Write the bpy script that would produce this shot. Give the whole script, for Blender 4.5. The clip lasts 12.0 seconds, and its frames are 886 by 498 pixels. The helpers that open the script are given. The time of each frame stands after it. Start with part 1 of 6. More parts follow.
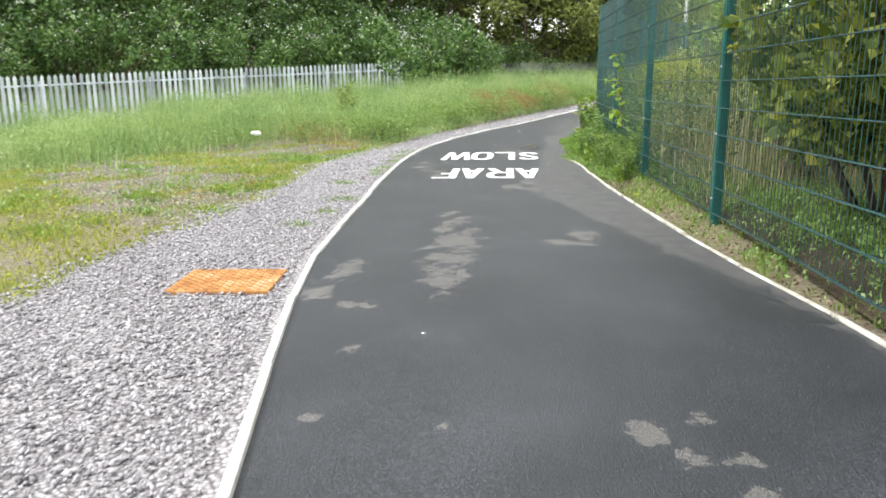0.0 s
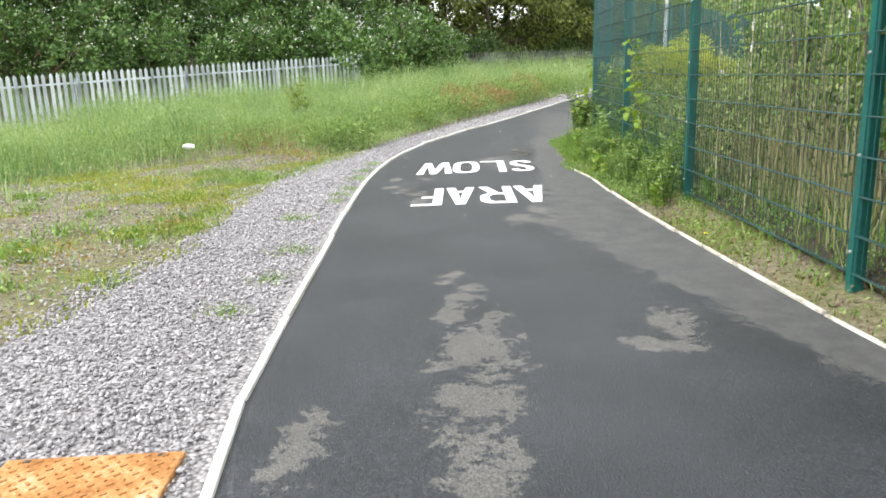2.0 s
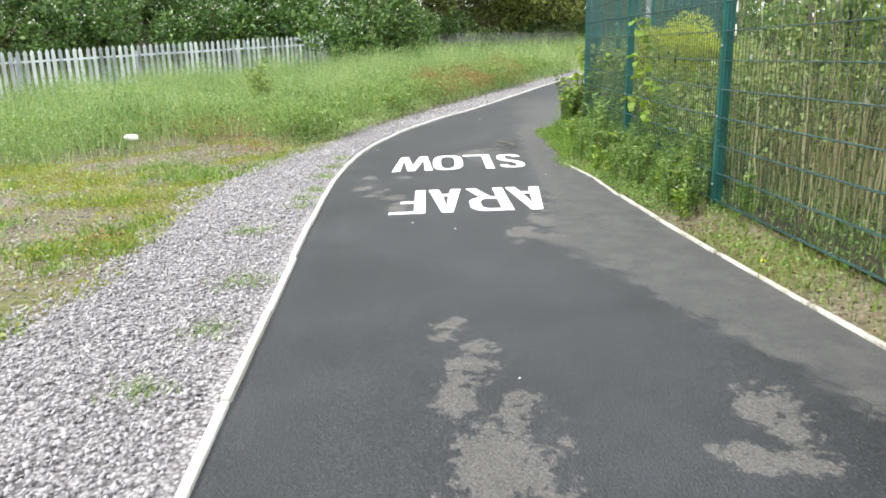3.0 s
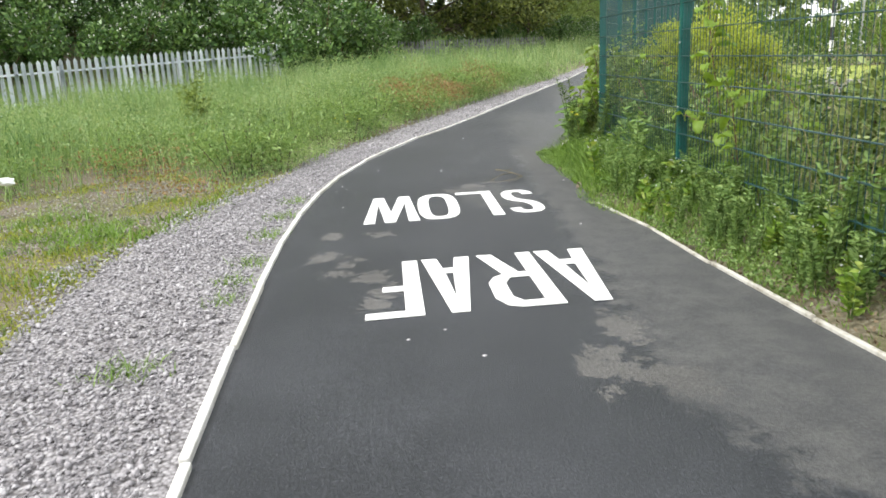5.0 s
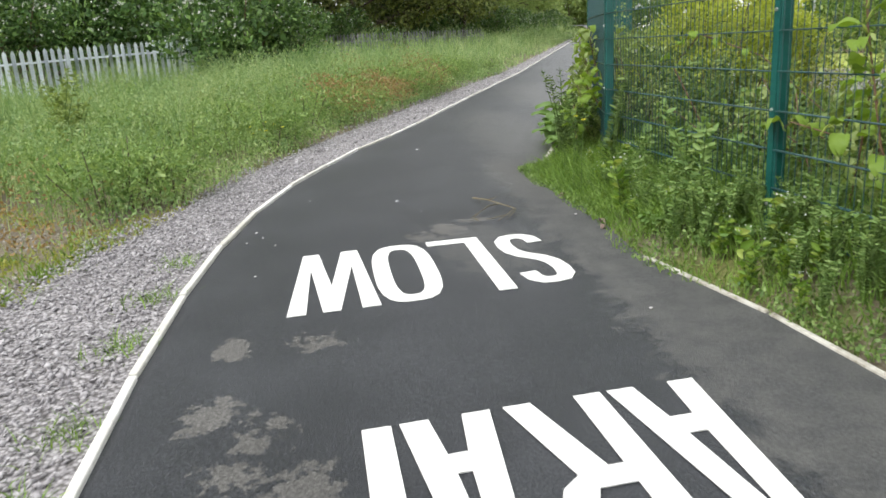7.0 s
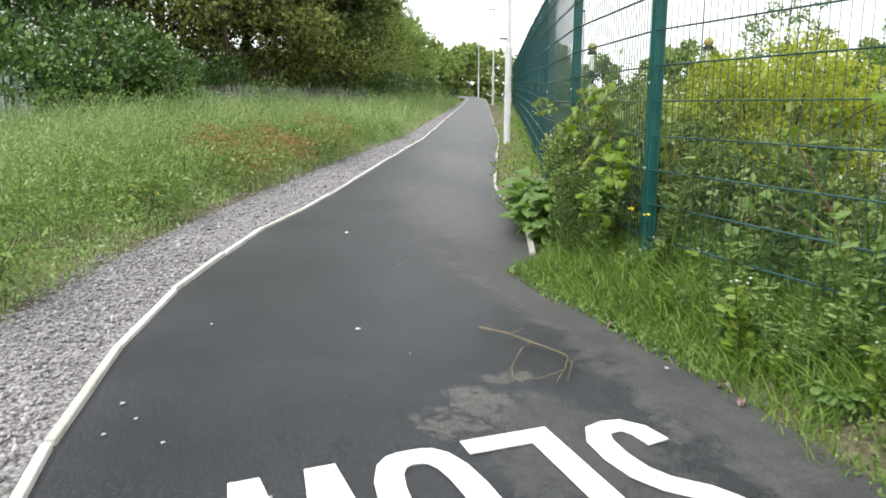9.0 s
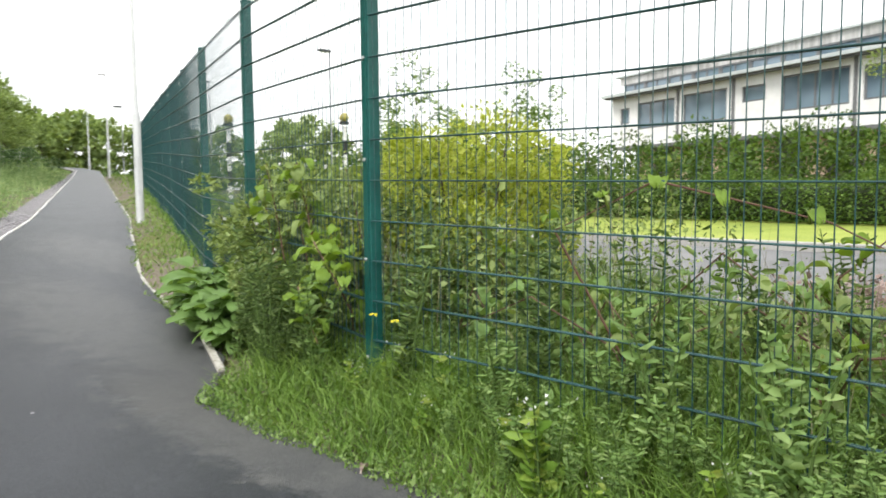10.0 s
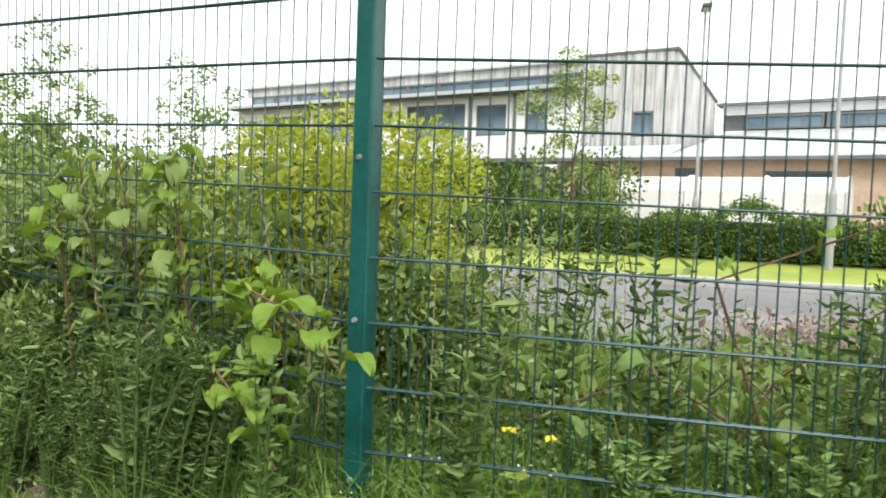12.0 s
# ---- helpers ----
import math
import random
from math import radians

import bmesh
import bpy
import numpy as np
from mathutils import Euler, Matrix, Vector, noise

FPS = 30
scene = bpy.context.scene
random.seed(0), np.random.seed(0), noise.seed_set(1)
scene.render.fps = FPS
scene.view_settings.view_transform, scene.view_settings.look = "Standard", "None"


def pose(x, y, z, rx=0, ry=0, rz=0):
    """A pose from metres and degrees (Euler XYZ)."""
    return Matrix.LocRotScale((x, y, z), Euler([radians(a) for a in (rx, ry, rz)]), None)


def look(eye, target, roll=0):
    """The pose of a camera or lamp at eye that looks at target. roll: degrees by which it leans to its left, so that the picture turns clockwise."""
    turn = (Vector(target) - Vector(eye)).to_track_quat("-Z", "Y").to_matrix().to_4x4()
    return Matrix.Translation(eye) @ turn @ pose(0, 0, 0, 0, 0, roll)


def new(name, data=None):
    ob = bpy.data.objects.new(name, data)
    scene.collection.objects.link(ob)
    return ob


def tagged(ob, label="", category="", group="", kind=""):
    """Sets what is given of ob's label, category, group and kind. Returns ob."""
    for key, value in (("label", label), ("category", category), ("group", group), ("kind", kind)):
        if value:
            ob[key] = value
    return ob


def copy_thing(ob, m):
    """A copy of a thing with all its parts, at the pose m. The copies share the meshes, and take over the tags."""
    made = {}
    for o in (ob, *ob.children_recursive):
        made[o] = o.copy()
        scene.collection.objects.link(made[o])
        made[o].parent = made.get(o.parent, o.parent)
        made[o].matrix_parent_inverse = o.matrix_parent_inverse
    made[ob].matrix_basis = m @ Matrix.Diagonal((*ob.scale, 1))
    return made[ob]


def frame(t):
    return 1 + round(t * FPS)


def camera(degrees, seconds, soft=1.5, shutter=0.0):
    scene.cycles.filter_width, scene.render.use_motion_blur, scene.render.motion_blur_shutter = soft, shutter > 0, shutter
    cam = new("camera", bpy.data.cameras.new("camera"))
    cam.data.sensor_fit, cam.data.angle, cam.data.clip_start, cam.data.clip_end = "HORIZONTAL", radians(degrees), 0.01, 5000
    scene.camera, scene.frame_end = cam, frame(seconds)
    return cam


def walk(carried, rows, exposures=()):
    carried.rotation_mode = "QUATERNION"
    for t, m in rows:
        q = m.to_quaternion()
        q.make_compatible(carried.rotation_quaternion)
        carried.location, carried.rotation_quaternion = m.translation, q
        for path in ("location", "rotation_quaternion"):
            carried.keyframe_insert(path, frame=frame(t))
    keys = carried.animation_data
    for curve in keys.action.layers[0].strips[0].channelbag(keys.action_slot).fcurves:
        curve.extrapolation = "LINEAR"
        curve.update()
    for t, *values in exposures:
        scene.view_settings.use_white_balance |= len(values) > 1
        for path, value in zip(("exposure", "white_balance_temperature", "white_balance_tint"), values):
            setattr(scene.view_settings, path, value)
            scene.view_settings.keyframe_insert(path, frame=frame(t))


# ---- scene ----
# Camera and its way along the path
cam = camera(62.7, 12.0, soft=1.65, shutter=0.2)
PATH = [
    (0, (1.294, -2.17, 0.973), (0.973, -0.244, 0.542), -0.3),
    (0.5, (1.152, -1.739, 0.99), (0.938, 0.201, 0.55), -0.8),
    (1, (1.014, -1.253, 1.017), (0.74, 0.679, 0.577), -0.5),
    (1.5, (0.893, -0.834, 1.036), (0.697, 1.105, 0.59), -1.4),
    (2, (0.798, -0.321, 1.055), (0.58, 1.614, 0.599), -1.8),
    (2.5, (0.679, 0.124, 1.071), (0.585, 2.058, 0.571), -2.3),
    (3, (0.583, 0.661, 1.076), (0.451, 2.592, 0.571), -1.4),
    (3.5, (0.457, 1.131, 1.078), (0.4, 3.064, 0.568), -2.3),
    (3.7, (0.439, 1.339, 1.067), (0.403, 3.277, 0.572), -1.7),
    (5.3, (0.204, 3.01, 1.065), (0.182, 4.952, 0.586), -3.2),
    (5.5, (0.173, 3.192, 1.07), (0.178, 5.135, 0.596), -3.9),
    (6, (0.156, 3.727, 1.037), (0.203, 5.665, 0.543), -3.7),
    (6.5, (0.079, 4.223, 1.012), (0.177, 6.159, 0.521), -3.5),
    (7, (0.076, 4.793, 1.026), (0.217, 6.723, 0.523), -3.5),
    (7.2, (0.082, 5.004, 0.982), (0.204, 6.942, 0.504), -3.8),
    (8.8, (-0.32, 6.58, 0.998), (0.199, 8.475, 0.629), 0.5),
    (9, (-0.334, 6.788, 0.993), (0.189, 8.687, 0.646), 0.3),
    (9.5, (-0.338, 7.259, 1.021), (0.713, 8.945, 0.79), 1.7),
    (10, (-0.267, 7.711, 1.051), (1.118, 9.145, 0.893), -0.5),
    (10.5, (-0.259, 8.153, 1.075), (1.391, 9.278, 0.969), 1.4),
    (10.7, (-0.262, 8.363, 1.076), (1.473, 9.354, 0.989), 1.7),
    (11, (-0.213, 8.666, 1.07), (1.59, 9.529, 1.006), 1.6),
    (11.5, (-0.166, 9.124, 1.073), (1.708, 9.82, 1.004), 1.6),
    (12, (-0.108, 9.614, 1.054), (1.826, 10.113, 0.953), 2.1),
]
walk(cam, [(t, look(eye, target, roll)) for t, eye, target, roll in PATH],
     [(0.0, 1.3), (2.5, 1.28), (3.7, 1.26), (5.5, 0.8), (7.0, 0.71), (9.0, 0.75), (10.0, 0.85), (11.0, 0.9), (12.0, 0.88)])

# ---- light: bright overcast day ----
SUN_EL, SUN_AZ = 48.0, 248.0
world = bpy.data.worlds.new("overcast")
scene.world = world
world.use_nodes = True
wn, wl = world.node_tree.nodes, world.node_tree.links
wn.clear()
w_out = wn.new("ShaderNodeOutputWorld")
w_bg = wn.new("ShaderNodeBackground")
w_sky = wn.new("ShaderNodeTexSky")
w_sky.sky_type = "NISHITA"
w_sky.sun_disc = False
w_sky.sun_elevation, w_sky.sun_rotation = radians(SUN_EL), radians(SUN_AZ)
w_sky.air_density, w_sky.dust_density = 1.0, 3.0
w_co = wn.new("ShaderNodeTexCoord")
w_noise = wn.new("ShaderNodeTexNoise")
w_noise.inputs["Scale"].default_value = 2.2
w_noise.inputs["Detail"].default_value = 5
w_ramp = wn.new("ShaderNodeValToRGB")
w_ramp.color_ramp.elements[0].position, w_ramp.color_ramp.elements[0].color = 0.34, (0.55, 0.55, 0.55, 1)
w_ramp.color_ramp.elements[1].position, w_ramp.color_ramp.elements[1].color = 0.57, (1, 1, 1, 1)
w_mix = wn.new("ShaderNodeMix")
w_mix.data_type = "RGBA"
w_mix.inputs["B"].default_value = (10.6, 10.7, 10.6, 1)
w_bg.inputs["Strength"].default_value = 0.10
wl.new(w_co.outputs["Generated"], w_noise.inputs["Vector"])
wl.new(w_noise.outputs["Fac"], w_ramp.inputs["Fac"])
wl.new(w_ramp.outputs["Color"], w_mix.inputs["Factor"])
wl.new(w_sky.outputs["Color"], w_mix.inputs["A"])
wl.new(w_mix.outputs["Result"], w_bg.inputs["Color"])
wl.new(w_bg.outputs["Background"], w_out.inputs["Surface"])
sun = new("sun", bpy.data.lights.new("sun", "SUN"))
sun.data.energy, sun.data.angle, sun.data.color = 1.5, radians(14), (1.0, 0.975, 0.94)
sun.matrix_world = look((0, 0, 40), (-40 / math.tan(radians(SUN_EL)) * math.sin(radians(SUN_AZ)), -40 / math.tan(radians(SUN_EL)) * math.cos(radians(SUN_AZ)), 0))

# ---- materials ----


def material(name, rough=0.7, metal=0.0, spec=0.5):
    m = bpy.data.materials.new(name)
    m.use_nodes = True
    b = m.node_tree.nodes["Principled BSDF"]
    b.inputs["Roughness"].default_value = rough
    b.inputs["Metallic"].default_value = metal
    b.inputs["Specular IOR Level"].default_value = spec
    return m, m.node_tree.nodes, m.node_tree.links, b


def noise_node(n, l, scale, detail=4, rough=0.55, vec=None):
    t = n.new("ShaderNodeTexNoise")
    t.inputs["Scale"].default_value = scale
    t.inputs["Detail"].default_value = detail
    t.inputs["Roughness"].default_value = rough
    if vec is None:
        vec = n.new("ShaderNodeTexCoord").outputs["Object"]
    l.new(vec, t.inputs["Vector"])
    return t.outputs["Fac"]


def ramp_node(n, l, fac, stops):
    r = n.new("ShaderNodeValToRGB")
    while len(r.color_ramp.elements) < len(stops):
        r.color_ramp.elements.new(0.5)
    for e, (p, c) in zip(r.color_ramp.elements, stops):
        e.position, e.color = p, (*c, 1) if len(c) == 3 else c
    l.new(fac, r.inputs["Fac"])
    return r.outputs["Color"]


def mix_node(n, l, fac, a, b, mode="MIX"):
    x = n.new("ShaderNodeMix")
    x.data_type, x.blend_type = "RGBA", mode
    for v, s in ((fac, "Factor"), (a, "A"), (b, "B")):
        if isinstance(v, (int, float)):
            x.inputs[s].default_value = v
        elif isinstance(v, tuple):
            x.inputs[s].default_value = (*v, 1)
        else:
            l.new(v, x.inputs[s])
    return x.outputs["Result"]


def math_node(n, l, op, a, b=0.0, clamp=False):
    x = n.new("ShaderNodeMath")
    x.operation, x.use_clamp = op, clamp
    for v, s in ((a, 0), (b, 1)):
        if isinstance(v, (int, float)):
            x.inputs[s].default_value = v
        else:
            l.new(v, x.inputs[s])
    return x.outputs[0]


def bump_node(n, l, b, height, strength, distance):
    k = n.new("ShaderNodeBump")
    k.inputs["Strength"].default_value, k.inputs["Distance"].default_value = strength, distance
    l.new(height, k.inputs["Height"])
    l.new(k.outputs["Normal"], b.inputs["Normal"])


def plain(name, stops, scale, rough=0.7, metal=0.0, spec=0.5, bump=0.0, fine=0.0, island=0.0):
    """A surface with two scales of variation: broad colour drift, fine grain and relief."""
    m, n, l, b = material(name, rough, metal, spec)
    broad = noise_node(n, l, scale)
    grain = noise_node(n, l, fine or scale * 14, 3)
    f = math_node(n, l, "ADD", math_node(n, l, "MULTIPLY", broad, 0.65), math_node(n, l, "MULTIPLY", grain, 0.35))
    if island:
        r = n.new("ShaderNodeNewGeometry").outputs["Random Per Island"]
        f = math_node(n, l, "ADD", math_node(n, l, "MULTIPLY", f, 1 - island), math_node(n, l, "MULTIPLY", r, island))
    l.new(ramp_node(n, l, f, stops), b.inputs["Base Color"])
    if bump:
        bump_node(n, l, b, grain, 0.5, bump)
    return m


def foliage(name, stops, scale=1.5, through_light=0.35, rough=0.5, shift=(1.25, 1.2, 0.5), by_leaf=0.55):
    """Leaves: colour by leaf and by drift over the plant; some light comes through."""
    m, n, l, b = material(name, rough, 0.0, 0.26)
    r = n.new("ShaderNodeNewGeometry").outputs["Random Per Island"]
    drift = noise_node(n, l, scale, 3)
    f = math_node(n, l, "ADD", math_node(n, l, "MULTIPLY", r, by_leaf), math_node(n, l, "MULTIPLY", drift, 1 - by_leaf))
    col = ramp_node(n, l, f, stops)
    l.new(col, b.inputs["Base Color"])
    t = n.new("ShaderNodeBsdfTranslucent")
    l.new(mix_node(n, l, 1.0, col, shift, "MULTIPLY"), t.inputs["Color"])
    s = n.new("ShaderNodeMixShader")
    s.inputs[0].default_value = through_light
    l.new(b.outputs[0], s.inputs[1])
    l.new(t.outputs[0], s.inputs[2])
    l.new(s.outputs[0], n["Material Output"].inputs["Surface"])
    return m


def patch_mask(n, l, px, py, cx, cy, rx, ry, wob):
    """1 inside a ragged patch at (cx, cy) with half sizes rx, ry, 0 outside."""
    dx = math_node(n, l, "DIVIDE", math_node(n, l, "SUBTRACT", px, cx), rx)
    dy = math_node(n, l, "DIVIDE", math_node(n, l, "SUBTRACT", py, cy), ry)
    d = math_node(n, l, "ADD", math_node(n, l, "MULTIPLY", dx, dx), math_node(n, l, "MULTIPLY", dy, dy))
    return math_node(n, l, "SUBTRACT", 1.0, math_node(n, l, "ADD", d, wob))


def asphalt_material():
    m, n, l, b = material("asphalt", 0.7, 0.0, 0.45)
    co = n.new("ShaderNodeTexCoord").outputs["Object"]
    sep = n.new("ShaderNodeSeparateXYZ")
    l.new(co, sep.inputs[0])
    px, py = sep.outputs[0], sep.outputs[1]
    grain = noise_node(n, l, 120, 3, 0.75, co)
    broad = noise_node(n, l, 1.3, 4, 0.6, co)
    wobble = noise_node(n, l, 6.0, 7, 0.68, co)
    crumb = noise_node(n, l, 27.0, 5, 0.7, co)
    wob = math_node(n, l, "ADD", math_node(n, l, "MULTIPLY", math_node(n, l, "SUBTRACT", wobble, 0.47), 8.5), math_node(n, l, "MULTIPLY", math_node(n, l, "SUBTRACT", crumb, 0.5), 4.5))
    dark = ramp_node(n, l, math_node(n, l, "ADD", math_node(n, l, "MULTIPLY", grain, 0.78), math_node(n, l, "MULTIPLY", broad, 0.22)),
                     [(0.36, (0.007, 0.0085, 0.0115)), (0.5, (0.023, 0.0258, 0.0318)), (0.64, (0.074, 0.078, 0.09))])
    dry = ramp_node(n, l, math_node(n, l, "ADD", math_node(n, l, "MULTIPLY", grain, 0.78), math_node(n, l, "MULTIPLY", broad, 0.22)),
                    [(0.36, (0.06, 0.058, 0.054)), (0.5, (0.12, 0.116, 0.109)), (0.64, (0.22, 0.212, 0.2))])
    mask = None
    # dry islands on the damp surface
    for cx, cy, rx, ry in DRY:
        k = patch_mask(n, l, px, py, cx, cy, rx, ry, wob)
        mask = k if mask is None else math_node(n, l, "MAXIMUM", mask, k)
    mask = math_node(n, l, "MULTIPLY", math_node(n, l, "MULTIPLY", mask, 4.0, True), 0.75)
    # silt washed along the fence side
    line = math_node(n, l, "MAXIMUM", 0.97, math_node(n, l, "SUBTRACT", 2.8, math_node(n, l, "MULTIPLY", py, 0.375)))
    edge = math_node(n, l, "ADD", math_node(n, l, "SUBTRACT", px, line), math_node(n, l, "MULTIPLY", wob, 0.07))
    upto = math_node(n, l, "MULTIPLY", math_node(n, l, "SUBTRACT", 12.0, py), 1.0, True)
    edge = math_node(n, l, "MULTIPLY", math_node(n, l, "MULTIPLY", edge, 11.0, True), upto)
    silt = ramp_node(n, l, grain, [(0.3, (0.055, 0.056, 0.056)), (0.7, (0.128, 0.128, 0.125))])
    col = mix_node(n, l, mask, dark, dry)
    worn = math_node(n, l, "ADD", 0.55, math_node(n, l, "MULTIPLY", math_node(n, l, "MULTIPLY", math_node(n, l, "SUBTRACT", wobble, 0.42), 5.0, True), 0.42))
    col = mix_node(n, l, math_node(n, l, "MULTIPLY", edge, worn), col, silt)
    # brownish dust further along the path
    dust = None
    for cx, cy, rx, ry in DUST:
        k = patch_mask(n, l, px, py, cx, cy, rx, ry, math_node(n, l, "MULTIPLY", wob, 0.5))
        dust = k if dust is None else math_node(n, l, "MAXIMUM", dust, k)
    col = mix_node(n, l, math_node(n, l, "MULTIPLY", math_node(n, l, "MULTIPLY", dust, 1.6, True), 0.55), col, silt)
    l.new(col, b.inputs["Base Color"])
    l.new(math_node(n, l, "ADD", 0.43, math_node(n, l, "MULTIPLY", math_node(n, l, "ADD", mask, edge), 0.27)), b.inputs["Roughness"])
    bump_node(n, l, b, grain, 0.9, 0.006)
    return m


def ground_material():
    m, n, l, b = material("ground_soil", 0.95, 0.0, 0.2)
    co = n.new("ShaderNodeTexCoord").outputs["Object"]
    grain = noise_node(n, l, 40, 4, 0.6, co)
    broad = noise_node(n, l, 0.7, 5, 0.6, co)
    soil = ramp_node(n, l, grain, [(0.3, (0.1, 0.082, 0.058)), (0.55, (0.2, 0.172, 0.13)), (0.75, (0.36, 0.33, 0.285))])
    green = ramp_node(n, l, grain, [(0.3, (0.07, 0.08, 0.025)), (0.7, (0.19, 0.2, 0.07))])
    l.new(mix_node(n, l, ramp_node(n, l, broad, [(0.46, (0, 0, 0)), (0.62, (1, 1, 1))]), soil, green), b.inputs["Base Color"])
    bump_node(n, l, b, grain, 0.6, 0.02)
    return m


# (centre x, y, half width, half length) of dry islands and of dust on the path
DRY = [(0.4, 3.45, 0.07, 0.16), (0.5, 3.15, 0.11, 0.24), (0.46, 2.85, 0.1, 0.16), (0.66, 2.78, 0.09, 0.16), (0.62, 2.42, 0.2, 0.3), (0.63, 1.95, 0.15, 0.34), (0.7, 1.5, 0.12, 0.3),
       (0.12, 1.6, 0.1, 0.26), (0.09, 1.15, 0.09, 0.16), (0.36, 0.95, 0.1, 0.08), (0.5, 0.4, 0.05, 0.06), (1.47, 2.78, 0.12, 0.2), (1.36, 2.5, 0.18, 0.09),
       (-0.55, 7.45, 0.07, 0.12), (-0.25, 7.46, 0.1, 0.1), (-0.53, 6.92, 0.08, 0.16), (-0.36, 6.75, 0.11, 0.13), (-0.4, 6.55, 0.1, 0.1), (-0.18, 6.45, 0.1, 0.14), (-0.1, 6.2, 0.1, 0.15), (-0.15, 5.98, 0.08, 0.1),
       (0.42, 9.1, 0.16, 0.12), (0.32, 8.95, 0.13, 0.12), (0.6, 9.25, 0.1, 0.08), (0.8, 5.2, 0.14, 0.2), (0.93, 5.55, 0.1, 0.2), (0.74, 4.95, 0.06, 0.08), (1.0, 5.0, 0.14, 0.16),
       (1.55, -0.18, 0.06, 0.08), (1.65, -0.3, 0.06, 0.06), (1.72, -0.06, 0.05, 0.05), (1.78, -0.3, 0.05, 0.05), (1.84, -0.45, 0.07, 0.06), (0.55, -0.2, 0.03, 0.03), (0.95, -0.22, 0.03, 0.04)]
DUST = [(1.5, 13.0, 0.6, 2.4), (1.2, 10.8, 0.4, 0.9), (2.7, 16.5, 0.7, 2.5), (0.6, 8.6, 0.3, 0.6)]
M_ASPHALT = asphalt_material()
M_GROUND = ground_material()
M_STONE = plain("gravel_stone", [(0.2, (0.235, 0.225, 0.237)), (0.5, (0.365, 0.352, 0.368)), (0.85, (0.515, 0.5, 0.518))], 3.0, 0.92, 0.0, 0.2, bump=0.002, fine=90, island=0.6)
M_STONE_DIRTY = plain("dirty_stone", [(0.2, (0.17, 0.155, 0.135)), (0.5, (0.3, 0.28, 0.25)), (0.85, (0.46, 0.44, 0.41))], 3.0, 0.92, 0.0, 0.2, bump=0.002, fine=90, island=0.6)


def gravel_bed_material():
    """Packed chippings: a cell pattern with its own shade per chip, dark joints and relief."""
    m, n, l, b = material("gravel_bed", 0.95, 0.0, 0.2)
    co = n.new("ShaderNodeTexCoord").outputs["Object"]
    cell = n.new("ShaderNodeTexVoronoi")
    cell.inputs["Scale"].default_value = 62
    l.new(co, cell.inputs["Vector"])
    tone = n.new("ShaderNodeSeparateColor")
    l.new(cell.outputs["Color"], tone.inputs[0])
    drift = noise_node(n, l, 1.2, 4, 0.6, co)
    f = math_node(n, l, "ADD", math_node(n, l, "MULTIPLY", tone.outputs[0], 0.55), math_node(n, l, "MULTIPLY", drift, 0.45))
    chip_tone = ramp_node(n, l, f, [(0.15, (0.19, 0.182, 0.19)), (0.5, (0.33, 0.318, 0.33)), (0.85, (0.5, 0.488, 0.5))])
    joint = ramp_node(n, l, cell.outputs["Distance"], [(0.35, (1, 1, 1)), (0.75, (0.35, 0.34, 0.33))])
    l.new(mix_node(n, l, 1.0, chip_tone, joint, "MULTIPLY"), b.inputs["Base Color"])
    bump_node(n, l, b, math_node(n, l, "SUBTRACT", 1.0, cell.outputs["Distance"]), 0.7, 0.01)
    return m


M_GRAVELBED = gravel_bed_material()
M_KERB = plain("kerb_paint", [(0.25, (0.3, 0.285, 0.25)), (0.42, (0.58, 0.57, 0.53)), (0.6, (0.76, 0.755, 0.73))], 3.5, 0.8, bump=0.002, fine=30)
kn, kl = M_KERB.node_tree.nodes, M_KERB.node_tree.links
kb = kn["Principled BSDF"].inputs["Base Color"]
kl.new(mix_node(kn, kl, 1.0, kb.links[0].from_socket, ramp_node(kn, kl, kn.new("ShaderNodeObjectInfo").outputs["Random"], [(0.0, (0.76, 0.75, 0.7)), (0.6, (1, 1, 1))]), "MULTIPLY"), kb)
M_KERB_OLD = plain("weathered_kerb", [(0.36, (0.14, 0.125, 0.09)), (0.45, (0.36, 0.34, 0.29)), (0.58, (0.52, 0.51, 0.46))], 5, 0.85, bump=0.004, fine=40)
M_MARK = plain("thermoplastic", [(0.25, (0.6, 0.6, 0.58)), (0.42, (0.8, 0.8, 0.79)), (0.7, (0.86, 0.86, 0.85))], 4, 0.6, bump=0.002, fine=120)
M_RUST = plain("rusty_steel", [(0.3, (0.1, 0.042, 0.016)), (0.43, (0.3, 0.135, 0.045)), (0.54, (0.43, 0.23, 0.09)), (0.66, (0.5, 0.38, 0.25))], 7, 0.92, 0.0, 0.2, 0.003, 75)
M_GALV = plain("galvanised_steel", [(0.3, (0.47, 0.52, 0.57)), (0.5, (0.64, 0.69, 0.74)), (0.7, (0.77, 0.81, 0.85))], 2.0, 0.55, 0.05, bump=0.001, fine=30)
M_PALPOST = plain("palisade_post_steel", [(0.3, (0.3, 0.32, 0.34)), (0.7, (0.5, 0.52, 0.54))], 2, 0.6, 0.1)
M_GREYPAL = plain("weathered_palisade", [(0.3, (0.12, 0.12, 0.13)), (0.5, (0.22, 0.22, 0.24)), (0.7, (0.33, 0.33, 0.35))], 2.0, 0.6, 0.3, bump=0.001, fine=30)
M_GREEN = plain("green_coated_steel", [(0.3, (0.003, 0.05, 0.043)), (0.5, (0.006, 0.085, 0.075)), (0.75, (0.014, 0.135, 0.115))], 3.0, 0.38, 0.0, 0.5, fine=50)
